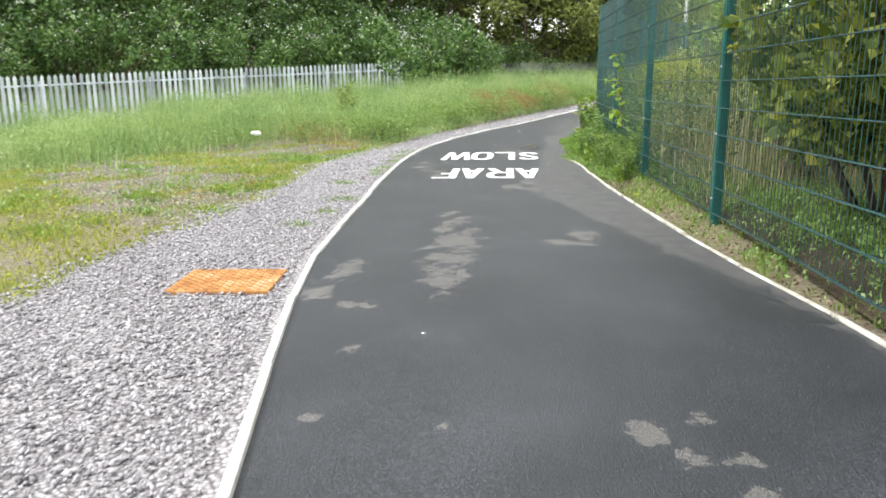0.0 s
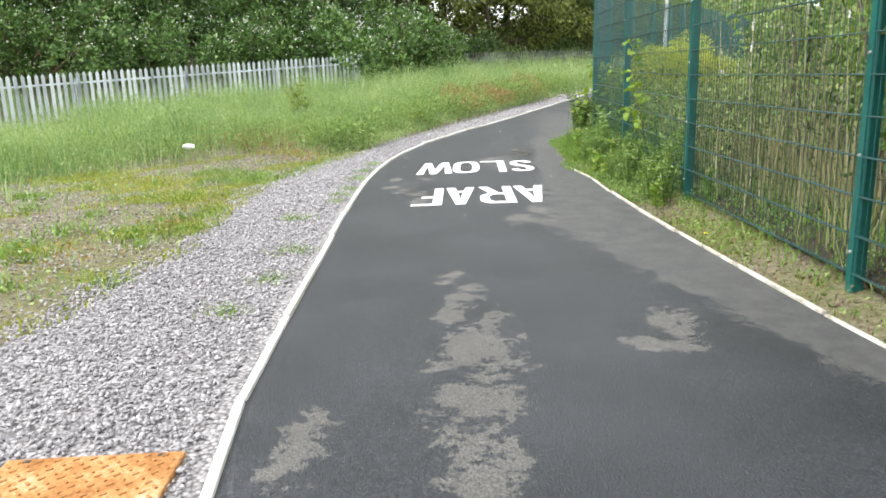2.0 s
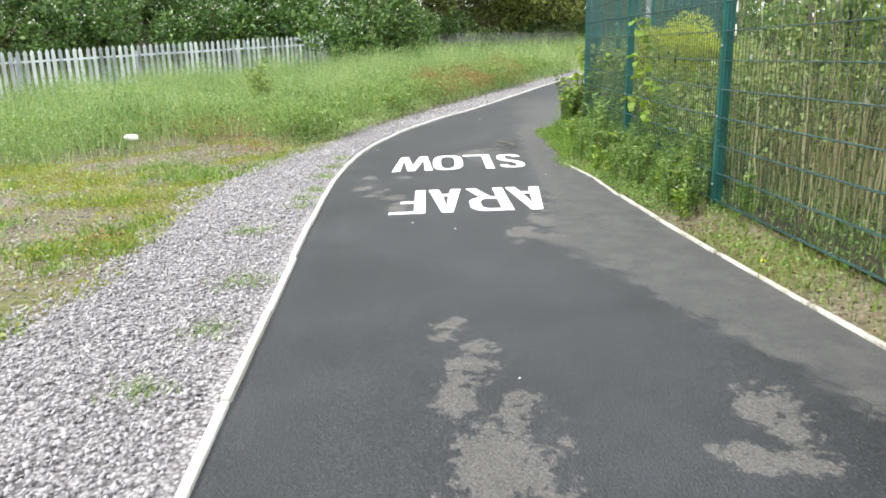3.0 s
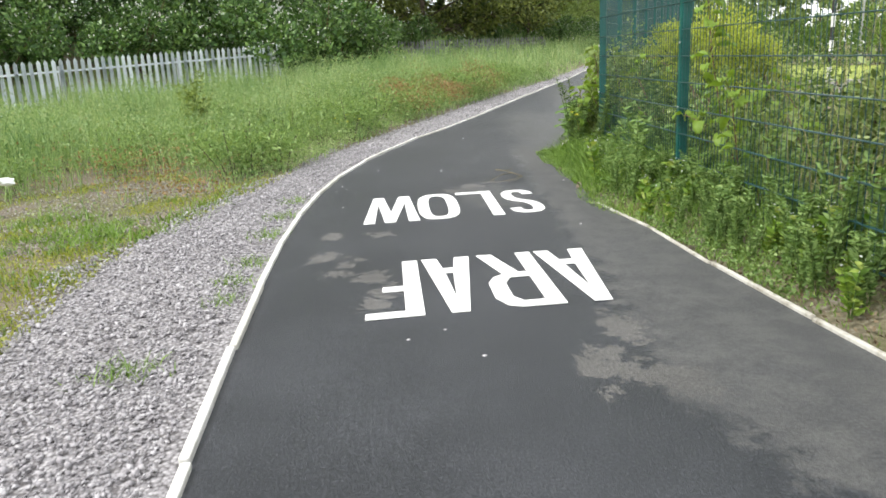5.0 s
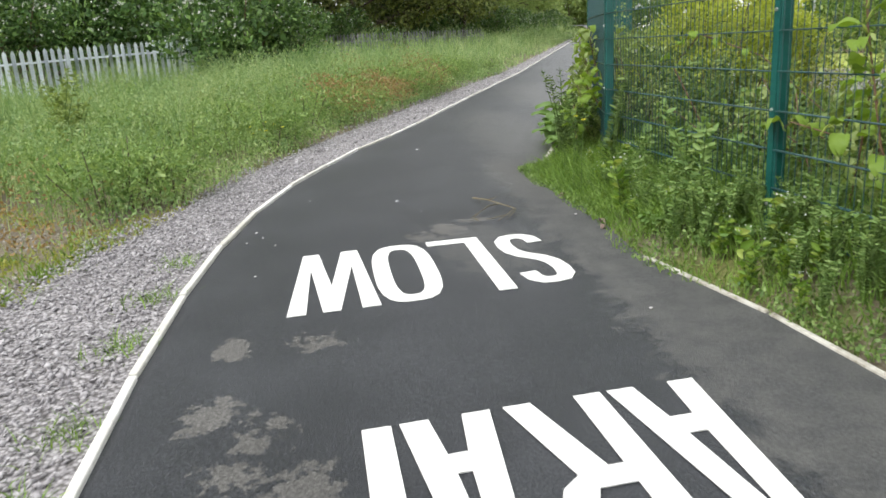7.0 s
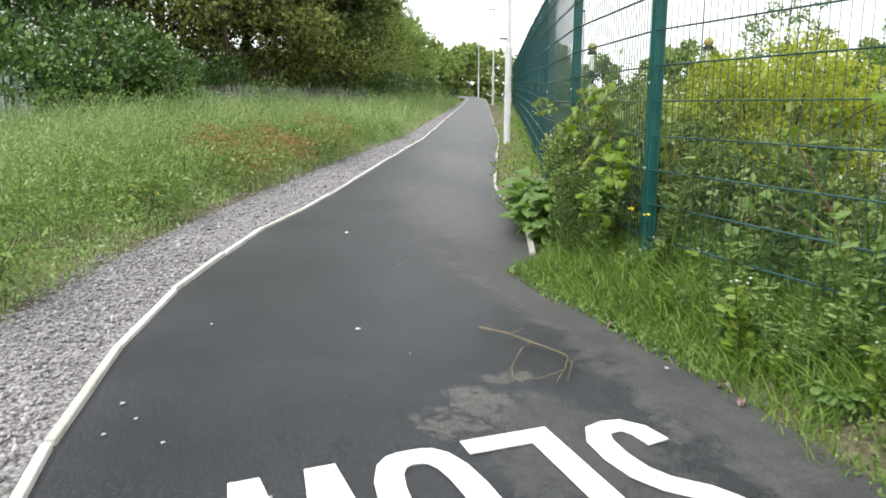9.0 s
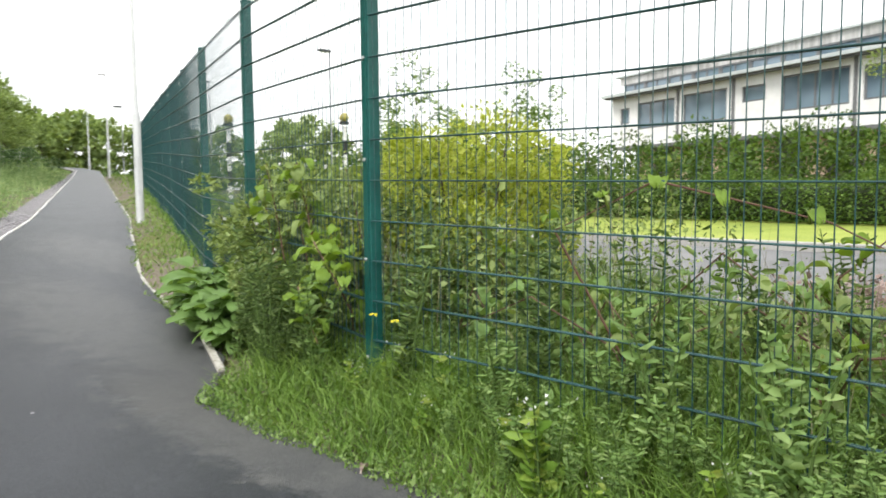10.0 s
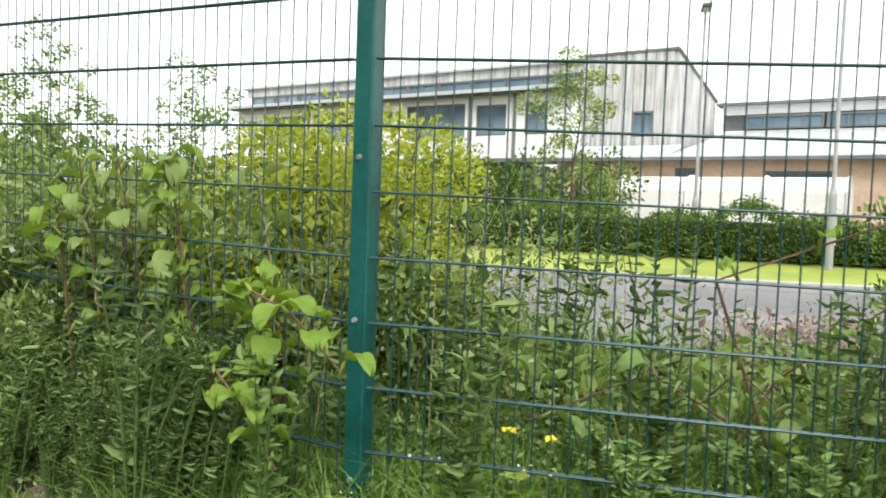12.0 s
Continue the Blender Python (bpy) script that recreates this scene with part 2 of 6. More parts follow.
M_WIRE = plain("green_coated_wire", [(0.3, (0.007, 0.034, 0.035)), (0.5, (0.012, 0.058, 0.06)), (0.75, (0.024, 0.095, 0.1))], 3.0, 0.32, 0.0, 0.6, fine=50)
M_BOLT = plain("zinc_bolt", [(0.3, (0.4, 0.4, 0.4)), (0.7, (0.65, 0.65, 0.65))], 9, 0.4, 0.7)
M_LAMP = plain("pale_column_paint", [(0.3, (0.5, 0.51, 0.52)), (0.5, (0.66, 0.67, 0.68)), (0.7, (0.75, 0.76, 0.77))], 1.5, 0.45, fine=25)
M_DARKLAMP = plain("dark_lantern", [(0.3, (0.05, 0.055, 0.06)), (0.7, (0.12, 0.125, 0.13))], 3, 0.5)
M_BARK = plain("bark", [(0.3, (0.03, 0.022, 0.015)), (0.5, (0.085, 0.065, 0.045)), (0.75, (0.18, 0.15, 0.11))], 3.0, 0.95, bump=0.02, fine=25)
M_STEM = plain("dry_stem", [(0.3, (0.12, 0.11, 0.05)), (0.5, (0.26, 0.24, 0.12)), (0.75, (0.44, 0.4, 0.25))], 3.0, 0.8, fine=25, island=0.5)
M_SHADESOIL = plain("shade_darkened_soil", [(0.3, (0.022, 0.017, 0.011)), (0.5, (0.05, 0.04, 0.026)), (0.7, (0.1, 0.08, 0.052))], 2.5, 0.95, 0.0, 0.2, bump=0.02, fine=40)
M_STRAW = foliage("dry_grass", [(0.1, (0.2, 0.19, 0.08)), (0.5, (0.42, 0.38, 0.2)), (0.9, (0.6, 0.55, 0.34))], 1.5, 0.3, shift=(1.1, 1.05, 0.7))
M_TWIG = plain("twig_bark", [(0.3, (0.07, 0.055, 0.035)), (0.7, (0.22, 0.19, 0.12))], 9, 0.85, fine=60)
M_BRAMBLESTEM = plain("bramble_stem", [(0.3, (0.09, 0.035, 0.03)), (0.7, (0.2, 0.12, 0.07))], 5, 0.7, fine=40)
M_GRASS = foliage("grass", [(0.1, (0.045, 0.09, 0.015)), (0.4, (0.14, 0.25, 0.045)), (0.78, (0.27, 0.405, 0.098)), (1.0, (0.42, 0.44, 0.19))], 2.2, 0.28)
M_TURF = foliage("turf", [(0.1, (0.11, 0.135, 0.025)), (0.4, (0.235, 0.285, 0.055)), (0.72, (0.37, 0.39, 0.1)), (0.95, (0.52, 0.45, 0.23))], 2.2, 0.36)
M_MUG = foliage("fresh_weed_leaf", [(0.1, (0.06, 0.12, 0.034)), (0.45, (0.19, 0.31, 0.092)), (0.85, (0.38, 0.5, 0.2))], 2.0, 0.33, shift=(1.2, 1.15, 0.6))
M_MEADOW = foliage("meadow", [(0.18, (0.07, 0.145, 0.05)), (0.38, (0.18, 0.3, 0.115)), (0.58, (0.33, 0.445, 0.2)), (0.8, (0.48, 0.54, 0.285)), (1.0, (0.58, 0.55, 0.35))], 0.9, 0.3, shift=(1.18, 1.14, 0.6), by_leaf=0.36)
M_DOCKSEED = foliage("rusty_seed_heads", [(0.2, (0.19, 0.12, 0.05)), (0.8, (0.4, 0.28, 0.13))], 0.8, 0.2)
M_WEED = foliage("weed_leaf", [(0.1, (0.016, 0.032, 0.009)), (0.45, (0.085, 0.145, 0.038)), (0.85, (0.27, 0.37, 0.13))], 1.5, 0.24)
M_DOCK = foliage("dock_leaf", [(0.2, (0.1, 0.195, 0.05)), (0.6, (0.19, 0.31, 0.095)), (0.9, (0.33, 0.44, 0.18))], 3, 0.3, 0.5)
M_DEAD = foliage("dead_leaf", [(0.2, (0.14, 0.07, 0.045)), (0.6, (0.3, 0.18, 0.12)), (0.9, (0.5, 0.38, 0.3))], 3, 0.2, shift=(1, 1, 1))
M_WITHER = foliage("withered_leaf", [(0.2, (0.22, 0.15, 0.13)), (0.6, (0.4, 0.3, 0.27)), (0.9, (0.58, 0.49, 0.45))], 3, 0.2, shift=(1, 1, 1))
M_LITTER = foliage("brown_litter", [(0.2, (0.1, 0.07, 0.04)), (0.6, (0.22, 0.16, 0.1)), (0.9, (0.38, 0.32, 0.22))], 3, 0.15, shift=(1, 1, 1))
M_LEAFY = foliage("light_leaf", [(0.1, (0.06, 0.09, 0.025)), (0.45, (0.235, 0.32, 0.1)), (0.85, (0.46, 0.54, 0.25))], 2.0, 0.33)
M_VINE = foliage("bramble_leaf_pale", [(0.2, (0.11, 0.22, 0.03)), (0.55, (0.24, 0.36, 0.06)), (0.9, (0.42, 0.48, 0.14))], 3, 0.35)
M_BRAMBLE = foliage("bramble_leaf", [(0.15, (0.016, 0.042, 0.012)), (0.5, (0.075, 0.155, 0.04)), (0.85, (0.25, 0.38, 0.12))], 0.8, 0.14, 0.34)
M_WOOD1 = foliage("wood_leaf_dark", [(0.15, (0.014, 0.032, 0.009)), (0.5, (0.065, 0.115, 0.03)), (0.85, (0.21, 0.3, 0.085))], 0.5, 0.16)
M_WOOD2 = foliage("wood_leaf_olive", [(0.15, (0.035, 0.05, 0.014)), (0.5, (0.13, 0.165, 0.042)), (0.85, (0.32, 0.37, 0.1))], 0.5, 0.2)
M_WOOD3 = foliage("wood_leaf_fresh", [(0.15, (0.0563, 0.113, 0.0205)), (0.5, (0.145, 0.241, 0.0478)), (0.85, (0.274, 0.386, 0.0958))], 0.5, 0.3)
# far trees: light and haze of distance put into a paler leaf colour
M_FAR = foliage("hazed_far_leaf", [(0.15, (0.1, 0.15, 0.05)), (0.5, (0.22, 0.31, 0.1)), (0.85, (0.36, 0.45, 0.18))], 0.5, 0.33)
M_HEDGE = foliage("hedge_leaf", [(0.15, (0.035, 0.075, 0.014)), (0.5, (0.09, 0.165, 0.03)), (0.85, (0.2, 0.3, 0.07))], 0.7, 0.3)
M_HORNBEAM = foliage("hornbeam_leaf", [(0.12, (0.028, 0.052, 0.012)), (0.45, (0.115, 0.165, 0.032)), (0.75, (0.29, 0.32, 0.065)), (0.97, (0.5, 0.34, 0.07))], 1.6, 0.33)
M_GOLD = foliage("golden_leaf", [(0.1, (0.17, 0.23, 0.02)), (0.45, (0.38, 0.45, 0.06)), (0.85, (0.58, 0.62, 0.16))], 2.0, 0.4)
M_PETAL = foliage("white_petal", [(0.2, (0.62, 0.62, 0.58)), (0.8, (0.82, 0.82, 0.8))], 3, 0.3, shift=(1, 1, 1))
M_YELLOW = foliage("yellow_petal", [(0.2, (0.7, 0.6, 0.02)), (0.8, (0.85, 0.8, 0.08))], 3, 0.3, shift=(1, 1, 1))
M_PAPER = plain("white_litter", [(0.3, (0.7, 0.72, 0.75)), (0.7, (0.85, 0.86, 0.88))], 9, 0.6)
M_RENDER = plain("white_render", [(0.3, (0.74, 0.74, 0.73)), (0.5, (0.84, 0.84, 0.83)), (0.7, (0.88, 0.88, 0.87))], 0.35, 0.85, fine=4)


def cladding_material():
    """Pale sheet cladding with rain streaks running down from the top."""
    m, n, l, b = material("stained_grey_cladding", 0.7, 0.0, 0.3)
    co = n.new("ShaderNodeTexCoord").outputs["Object"]
    mp = n.new("ShaderNodeMapping")
    mp.inputs["Scale"].default_value = (7.0, 7.0, 0.45)
    l.new(co, mp.inputs["Vector"])
    streak = noise_node(n, l, 1.0, 5, 0.65, mp.outputs[0])
    broad = noise_node(n, l, 0.8, 4, 0.6, co)
    f = math_node(n, l, "ADD", math_node(n, l, "MULTIPLY", streak, 0.65), math_node(n, l, "MULTIPLY", broad, 0.35))
    l.new(ramp_node(n, l, f, [(0.34, (0.2, 0.195, 0.185)), (0.46, (0.42, 0.415, 0.405)), (0.6, (0.62, 0.615, 0.605))]), b.inputs["Base Color"])
    return m


M_CLAD = cladding_material()
M_HEDGESHADE = plain("hedge_core_shade", [(0.3, (0.012, 0.018, 0.007)), (0.7, (0.04, 0.06, 0.02))], 4, 0.95)
M_ROOF = plain("pale_metal_roof", [(0.3, (0.42, 0.46, 0.46)), (0.7, (0.62, 0.66, 0.66))], 0.5, 0.5, 0.1, fine=5)
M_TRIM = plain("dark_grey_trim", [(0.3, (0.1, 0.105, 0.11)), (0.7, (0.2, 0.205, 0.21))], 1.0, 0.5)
M_BRICK = plain("orange_brick", [(0.3, (0.45, 0.31, 0.22)), (0.5, (0.57, 0.42, 0.31)), (0.7, (0.65, 0.51, 0.4))], 1.0, 0.9, fine=9)
M_CANOPY = plain("white_canopy_sheet", [(0.3, (0.66, 0.66, 0.62)), (0.7, (0.82, 0.82, 0.79))], 1.0, 0.6)
M_ROAD = plain("road_asphalt", [(0.3, (0.1, 0.1, 0.1)), (0.5, (0.17, 0.17, 0.17)), (0.7, (0.25, 0.25, 0.25))], 0.8, 0.85, bump=0.004, fine=60)
M_CONC = plain("kerb_concrete", [(0.3, (0.3, 0.29, 0.28)), (0.7, (0.48, 0.47, 0.45))], 1.0, 0.85, fine=20)
M_LAWN = plain("mown_lawn", [(0.3, (0.17, 0.23, 0.03)), (0.5, (0.27, 0.33, 0.05)), (0.7, (0.38, 0.42, 0.09))], 1.0, 0.9, bump=0.02, fine=30)
M_BLACK = plain("black_paint", [(0.3, (0.015, 0.015, 0.015)), (0.7, (0.035, 0.035, 0.035))], 3, 0.5)
M_WHITE = plain("white_paint", [(0.3, (0.68, 0.68, 0.68)), (0.7, (0.8, 0.8, 0.8))], 3, 0.5)
M_GLOBE = plain("yellow_globe", [(0.3, (0.26, 0.23, 0.05)), (0.7, (0.4, 0.36, 0.09))], 4, 0.35)
M_STREET = plain("grey_lamp_steel", [(0.3, (0.3, 0.31, 0.32)), (0.7, (0.45, 0.46, 0.47))], 2, 0.5, 0.2)


def glass_material():
    m, n, l, b = material("sky_tinted_glass", 0.06, 0.0, 0.9)
    f = noise_node(n, l, 0.5, 2)
    # blue-grey drift in the base colour paints sky reflected in the panes
    l.new(ramp_node(n, l, f, [(0.35, (0.08, 0.12, 0.16)), (0.65, (0.24, 0.33, 0.4))]), b.inputs["Base Color"])
    return m


M_GLASS = glass_material()

# ---- the plan ----
rng = np.random.default_rng(7)


def along(pts, y):
    """x of a plan line given as (x, y) rows, at y."""
    ys = [p[1] for p in pts]
    return np.interp(y, ys, [p[0] for p in pts])


LEFT_EDGE = [(1.5, -6), (0.8, -2), (0.48, -0.66), (0.065, 0.8), (-0.21, 2.0), (-0.48, 4.0), (-0.755, 6.0), (-0.885, 7.25), (-0.95, 8.4), (-0.935, 9.5),
             (-0.8, 10.6), (-0.3, 12.4), (0.25, 13.6), (0.8, 15.0), (1.97, 18.0), (3.15, 21.0), (6.5, 31), (11.2, 45), (16.8, 62), (19.6, 74), (19.2, 84)]
RIGHT_EDGE = [(3.45, -6), (2.8, -1.5), (2.6, 0.69), (2.47, 1.2), (2.3, 1.95), (2.07, 3.15), (1.79, 5.0), (1.63, 6.2), (1.52, 7.4), (1.33, 8.3),
              (1.38, 9.3), (1.3, 10.3), (1.28, 10.9), (1.7, 11.55), (1.88, 12.3), (2.38, 14.5), (3.72, 18.2), (4.75, 21.0), (8.05, 31), (12.7, 45), (18.3, 62), (21.2, 74), (20.9, 84)]
GRAVEL_EDGE = [(-1.0, -6), (-1.2, -1), (-1.33, 0.9), (-1.5, 1.8), (-1.45, 2.8), (-1.47, 4.3), (-1.74, 5.6), (-1.93, 6.9), (-1.91, 7.6), (-1.72, 9.1), (-1.45, 10.5),
               (-1.13, 11.9), (-0.72, 13.2), (0.2, 15.4), (1.4, 18.2), (2.75, 21.2), (6.1, 31), (10.9, 45), (16.6, 62), (19.4, 74), (19.0, 84)]
POSTS = [(3.1, -4.2), (2.88, -1.75), (2.62, 0.72), (2.375, 3.21), (2.13, 5.68), (1.965, 8.16), (1.83, 10.345), (2.205, 12.115)] + [(2.84 + 0.70 * k, 14.06 + 1.925 * k) for k in range(16)]


def rise(y):
    y = np.asarray(y, float)
    return np.where(y < 6, 0.0, np.where(y < 14, 0.06 * (y - 6) ** 2 / 16, np.where(y < 20, 0.06 * (y - 10), 0.6 + 0.05 * (y - 20))))


def climb(x):
    """The land beyond the fence climbs gently away from the path."""
    return 0.036 * np.clip(np.asarray(x, float) - 2.2, 0, 60)


def smooth(a, b, v):
    t = np.clip((np.asarray(v, float) - a) / (b - a), 0, 1)
    return t * t * (3 - 2 * t)


PAL_A, PAL_B = np.array((-18.0, 9.2)), np.array((-4.5, 23.4))
PAL_C, PAL_D = np.array((-2.6, 28.6)), np.array((4.6, 36.0))


def behind(x, y):
    """Metres behind the line of the two palisade fences and of the wood's edge (negative in front)."""
    x, y = np.asarray(x, float), np.asarray(y, float)
    line = [(-40, -12), (-18.0, 9.2), (-4.5, 23.4), (-2.6, 28.6), (4.6, 36.0), (9, 47), (14.5, 64), (17, 80), (12, 110)]
    best = np.full(np.broadcast(x, y).shape, 1e9)
    sign = np.ones_like(best)
    for (ax, ay), (bx, by) in zip(line, line[1:]):
        dx, dy = bx - ax, by - ay
        t = np.clip(((x - ax) * dx + (y - ay) * dy) / (dx * dx + dy * dy), 0, 1)
        d = np.hypot(x - ax - t * dx, y - ay - t * dy)
        s = np.where((x - ax) * -dy + (y - ay) * dx >= 0, 1.0, -1.0)
        sign = np.where(d < best, s, sign)
        best = np.minimum(best, d)
    return best * sign


def ground_z(x, y):
    x, y = np.asarray(x, float), np.asarray(y, float)
    xf = along(POSTS, y)
    z = rise(y) * smooth(4.5, 0.5, x - xf) + climb(x) * smooth(0.3, 3.5, x - xf)
    z = z + 2.2 * smooth(0.5, 8.0, behind(x, y)) - 0.036 * np.clip(-x - 1.2, 0, 14) * smooth(3, 10, y) * smooth(32, 24, y)
    verge = np.clip(x - along(RIGHT_EDGE, y), 0, None)
    return z - 0.02 + 0.12 * smooth(0.0, 0.6, verge) * smooth(4.5, 2.0, x - xf)


def mesh_object(name, verts, faces, mat, parent=None, label="", smooth_shade=False):
    """One mesh object from arrays of corners and of faces with the same number of corners."""
    verts, faces = np.asarray(verts, np.float32), np.asarray(faces, np.int32)
    me = bpy.data.meshes.new(name)
    k = faces.shape[1]
    me.vertices.add(len(verts))
    me.vertices.foreach_set("co", verts.ravel())
    me.loops.add(faces.size)
    me.loops.foreach_set("vertex_index", faces.ravel())
    me.polygons.add(len(faces))
    me.polygons.foreach_set("loop_start", np.arange(0, faces.size, k, dtype=np.int32))
    if smooth_shade:
        me.polygons.foreach_set("use_smooth", np.ones(len(faces), bool))
    me.update(calc_edges=True)
    me.materials.append(mat)
    ob = new(name, me)
    if parent is not None:
        ob.parent = parent
    if label:
        tagged(ob, label)
    return ob


def part(name, bm, mat, parent=None, label="", smooth_shade=False):
    """Links a bmesh as one mesh object, under a thing or a part."""
    me = bpy.data.meshes.new(name)
    bm.normal_update()
    bm.to_mesh(me)
    bm.free()
    me.materials.append(mat)
    if smooth_shade:
        for p in me.polygons:
            p.use_smooth = True
    ob = new(name, me)
    if parent is not None:
        ob.parent = parent
    if label:
        tagged(ob, label)
    return ob


def box(bm, centre, size, bevel=0.0, turn=0.0):
    r = bmesh.ops.create_cube(bm, size=1.0, matrix=Matrix.Translation(centre) @ Matrix.Rotation(turn, 4, "Z") @ Matrix.Diagonal((*size, 1)))
    if bevel:
        es = list({e for v in r["verts"] for e in v.link_edges})
        bmesh.ops.bevel(bm, geom=es, offset=bevel, segments=2, affect="EDGES", profile=0.5)
    return bm


def tube(bm, pts, radii, sides=6):
    """A tapered tube along points."""
    rings = []
    pts = [Vector(p) for p in pts]
    for i, p in enumerate(pts):
        d = (pts[min(i + 1, len(pts) - 1)] - pts[max(i - 1, 0)]).normalized()
        a = d.cross(Vector((0.31, 0.17, 0.93)) if abs(d.z) < 0.9 else Vector((1, 0, 0))).normalized()
        b = d.cross(a)
        rings.append([bm.verts.new(p + radii[i] * (math.cos(2 * math.pi * k / sides) * a + math.sin(2 * math.pi * k / sides) * b)) for k in range(sides)])
    for r, s in zip(rings, rings[1:]):
        for k in range(sides):
            bm.faces.new((r[k], r[(k + 1) % sides], s[(k + 1) % sides], s[k]))
    bm.faces.new(rings[0][::-1])
    bm.faces.new(rings[-1])
    return bm


def empty(name, x=0, y=0, z=0):
    ob = new(name)
    ob.location = (x, y, z)
    return ob


def grid_sheet(name, xs, ys, mat, lift=0.0, inside=None, height=ground_z):
    gx, gy = np.meshgrid(xs, ys)
    v = np.stack([gx, gy, height(gx, gy) + lift], -1).reshape(-1, 3)
    nx, ny = len(xs), len(ys)
    i = (np.arange(ny - 1)[:, None] * nx + np.arange(nx - 1)[None, :]).ravel()
    f = np.stack([i, i + 1, i + 1 + nx, i + nx], -1)
    return mesh_object(name, v, f, mat, smooth_shade=True)


def ribbon(name, left, right, ys, mat, lift, across=6, crown=0.0):
    """A strip between two plan lines, laid on the ground."""
    t = np.linspace(0, 1, across + 1)
    xl, xr = along(left, ys), along(right, ys)
    gx = xl[:, None] * (1 - t) + xr[:, None] * t
    gy = np.repeat(ys[:, None], across + 1, 1)
    z = rise(gy) + lift + crown * 4 * t * (1 - t)
    v = np.stack([gx, gy, z], -1).reshape(-1, 3)
    n = across + 1
    i = (np.arange(len(ys) - 1)[:, None] * n + np.arange(across)[None, :]).ravel()
    return mesh_object(name, v, np.stack([i, i + 1, i + 1 + n, i + n], -1), mat, smooth_shade=True)


# ---- large structure ----
xs = np.concatenate([np.linspace(-900, -70, 10), np.linspace(-60, -10, 34), np.linspace(-9, 9, 91), np.linspace(9.5, 40, 40), np.linspace(45, 900, 14)])
ys = np.concatenate([np.linspace(-900, -40, 9), np.linspace(-30, -6, 9), np.linspace(-5, 22, 109), np.linspace(23, 60, 38), np.linspace(63, 130, 24), np.linspace(150, 900, 9)])


def far_ground(x, y):
    return ground_z(x, np.clip(y, -60, 130)) * smooth(500, 130, np.hypot(x, y)) - 0.035


ground = tagged(grid_sheet("ground", xs, ys, M_GROUND, 0.0, None, far_ground), "uneven soil ground with sparse green cover", "ground", kind="structure")
path_ys = np.concatenate([np.arange(-6, 22, 0.2), np.arange(22, 84.1, 1.0)])
path = tagged(ribbon("path", LEFT_EDGE, RIGHT_EDGE, path_ys, M_ASPHALT, -0.012, 8, 0.012), "dark damp asphalt path with pale dry patches", "path", kind="structure")
bed = tagged(ribbon("gravel_strip", GRAVEL_EDGE, LEFT_EDGE, path_ys, M_GRAVELBED, -0.022, 6), "grey crushed stone strip beside the path", "gravel", kind="structure")


def edging(name, line, y0, y1, side, label, drop=0.07, width=0.042):
    """Painted edging stones laid end to end along a plan line."""
    parent = tagged(empty(name), label, "kerb", kind="structure")
    bm = bmesh.new()
    box(bm, (0, 0, 0), (width, 0.885, 0.16), 0.007)
    me = bpy.data.meshes.new("edging_stone")
    bm.to_mesh(me)
    bm.free()
    me.materials.append(M_KERB if side < 0 else M_KERB_OLD)
    y = y0
    r = random.Random(5)
    while y < y1:
        x = float(along(line, y))
        step = 0.9
        x2, y2 = x, y + step
        for _ in range(4):
            x2 = float(along(line, y2))
            k = step / math.hypot(x2 - x, y2 - y)
            y2 = y + (y2 - y) * k
        x2 = float(along(line, y2))
        z1, z2 = float(rise(y)), float(rise(y2))
        ob = new("edging_stone", me)
        ob.parent = parent
        ob.matrix_basis = Matrix.Translation(((x + x2) / 2 - side * 0.018 * (side < 0) + r.uniform(-0.006, 0.006), (y + y2) / 2, (z1 + z2) / 2 - drop + r.uniform(-0.005, 0.005))) @ Euler(
            (math.atan2(z2 - z1, step), r.uniform(-0.03, 0.03), -math.atan2(x2 - x, y2 - y))).to_matrix().to_4x4()
        y = y2
    return parent


edging("kerb_left", LEFT_EDGE, -6.0, 74, -1, "white painted concrete edging, chipped, along the gravel", 0.07, 0.034)
edging("kerb_right", RIGHT_EDGE, -6.0, 7.5, 1, "weathered white concrete edging beside the grass verge", 0.079, 0.027)
edging("kerb_right_gap", RIGHT_EDGE, 11.3, 12.1, 1, "single exposed white edging stone at the grass", 0.074)
edging("kerb_right_far", RIGHT_EDGE, 12.25, 60, 1, "white painted concrete edging partly buried in grass", 0.0945)

# damp soil behind the fence, its colour darkened for the shade under the growth
soil_ys, soil_t = np.arange(-3.0, 15.0, 0.25), np.linspace(0.02, 2.6, 12)
gx = along(POSTS, soil_ys)[:, None] + soil_t[None, :]
gy = np.repeat(soil_ys[:, None], len(soil_t), 1)
k = (np.arange(len(soil_ys) - 1)[:, None] * len(soil_t) + np.arange(len(soil_t) - 1)[None, :]).ravel()
tagged(mesh_object("soil_bed", np.stack([gx, gy, ground_z(gx, gy) + 0.012], -1).reshape(-1, 3), np.stack([k, k + 1, k + 1 + len(soil_t), k + len(soil_t)], -1), M_SHADESOIL, smooth_shade=True),
       "damp soil behind the fence, darkened with painted shade of the growth", "soil", kind="structure")

# ---- road, lawn and kerb beyond the fence ----


def flat_strip(name, x0, x1, y0, y1, z, mat, label, cat):
    gx, gy = np.linspace(x0, x1, 8), np.linspace(y0, y1, 60)
    ob = grid_sheet(name, gx, gy, mat, z, None, lambda a, b: climb(a))
    return tagged(ob, label, cat, kind="structure")


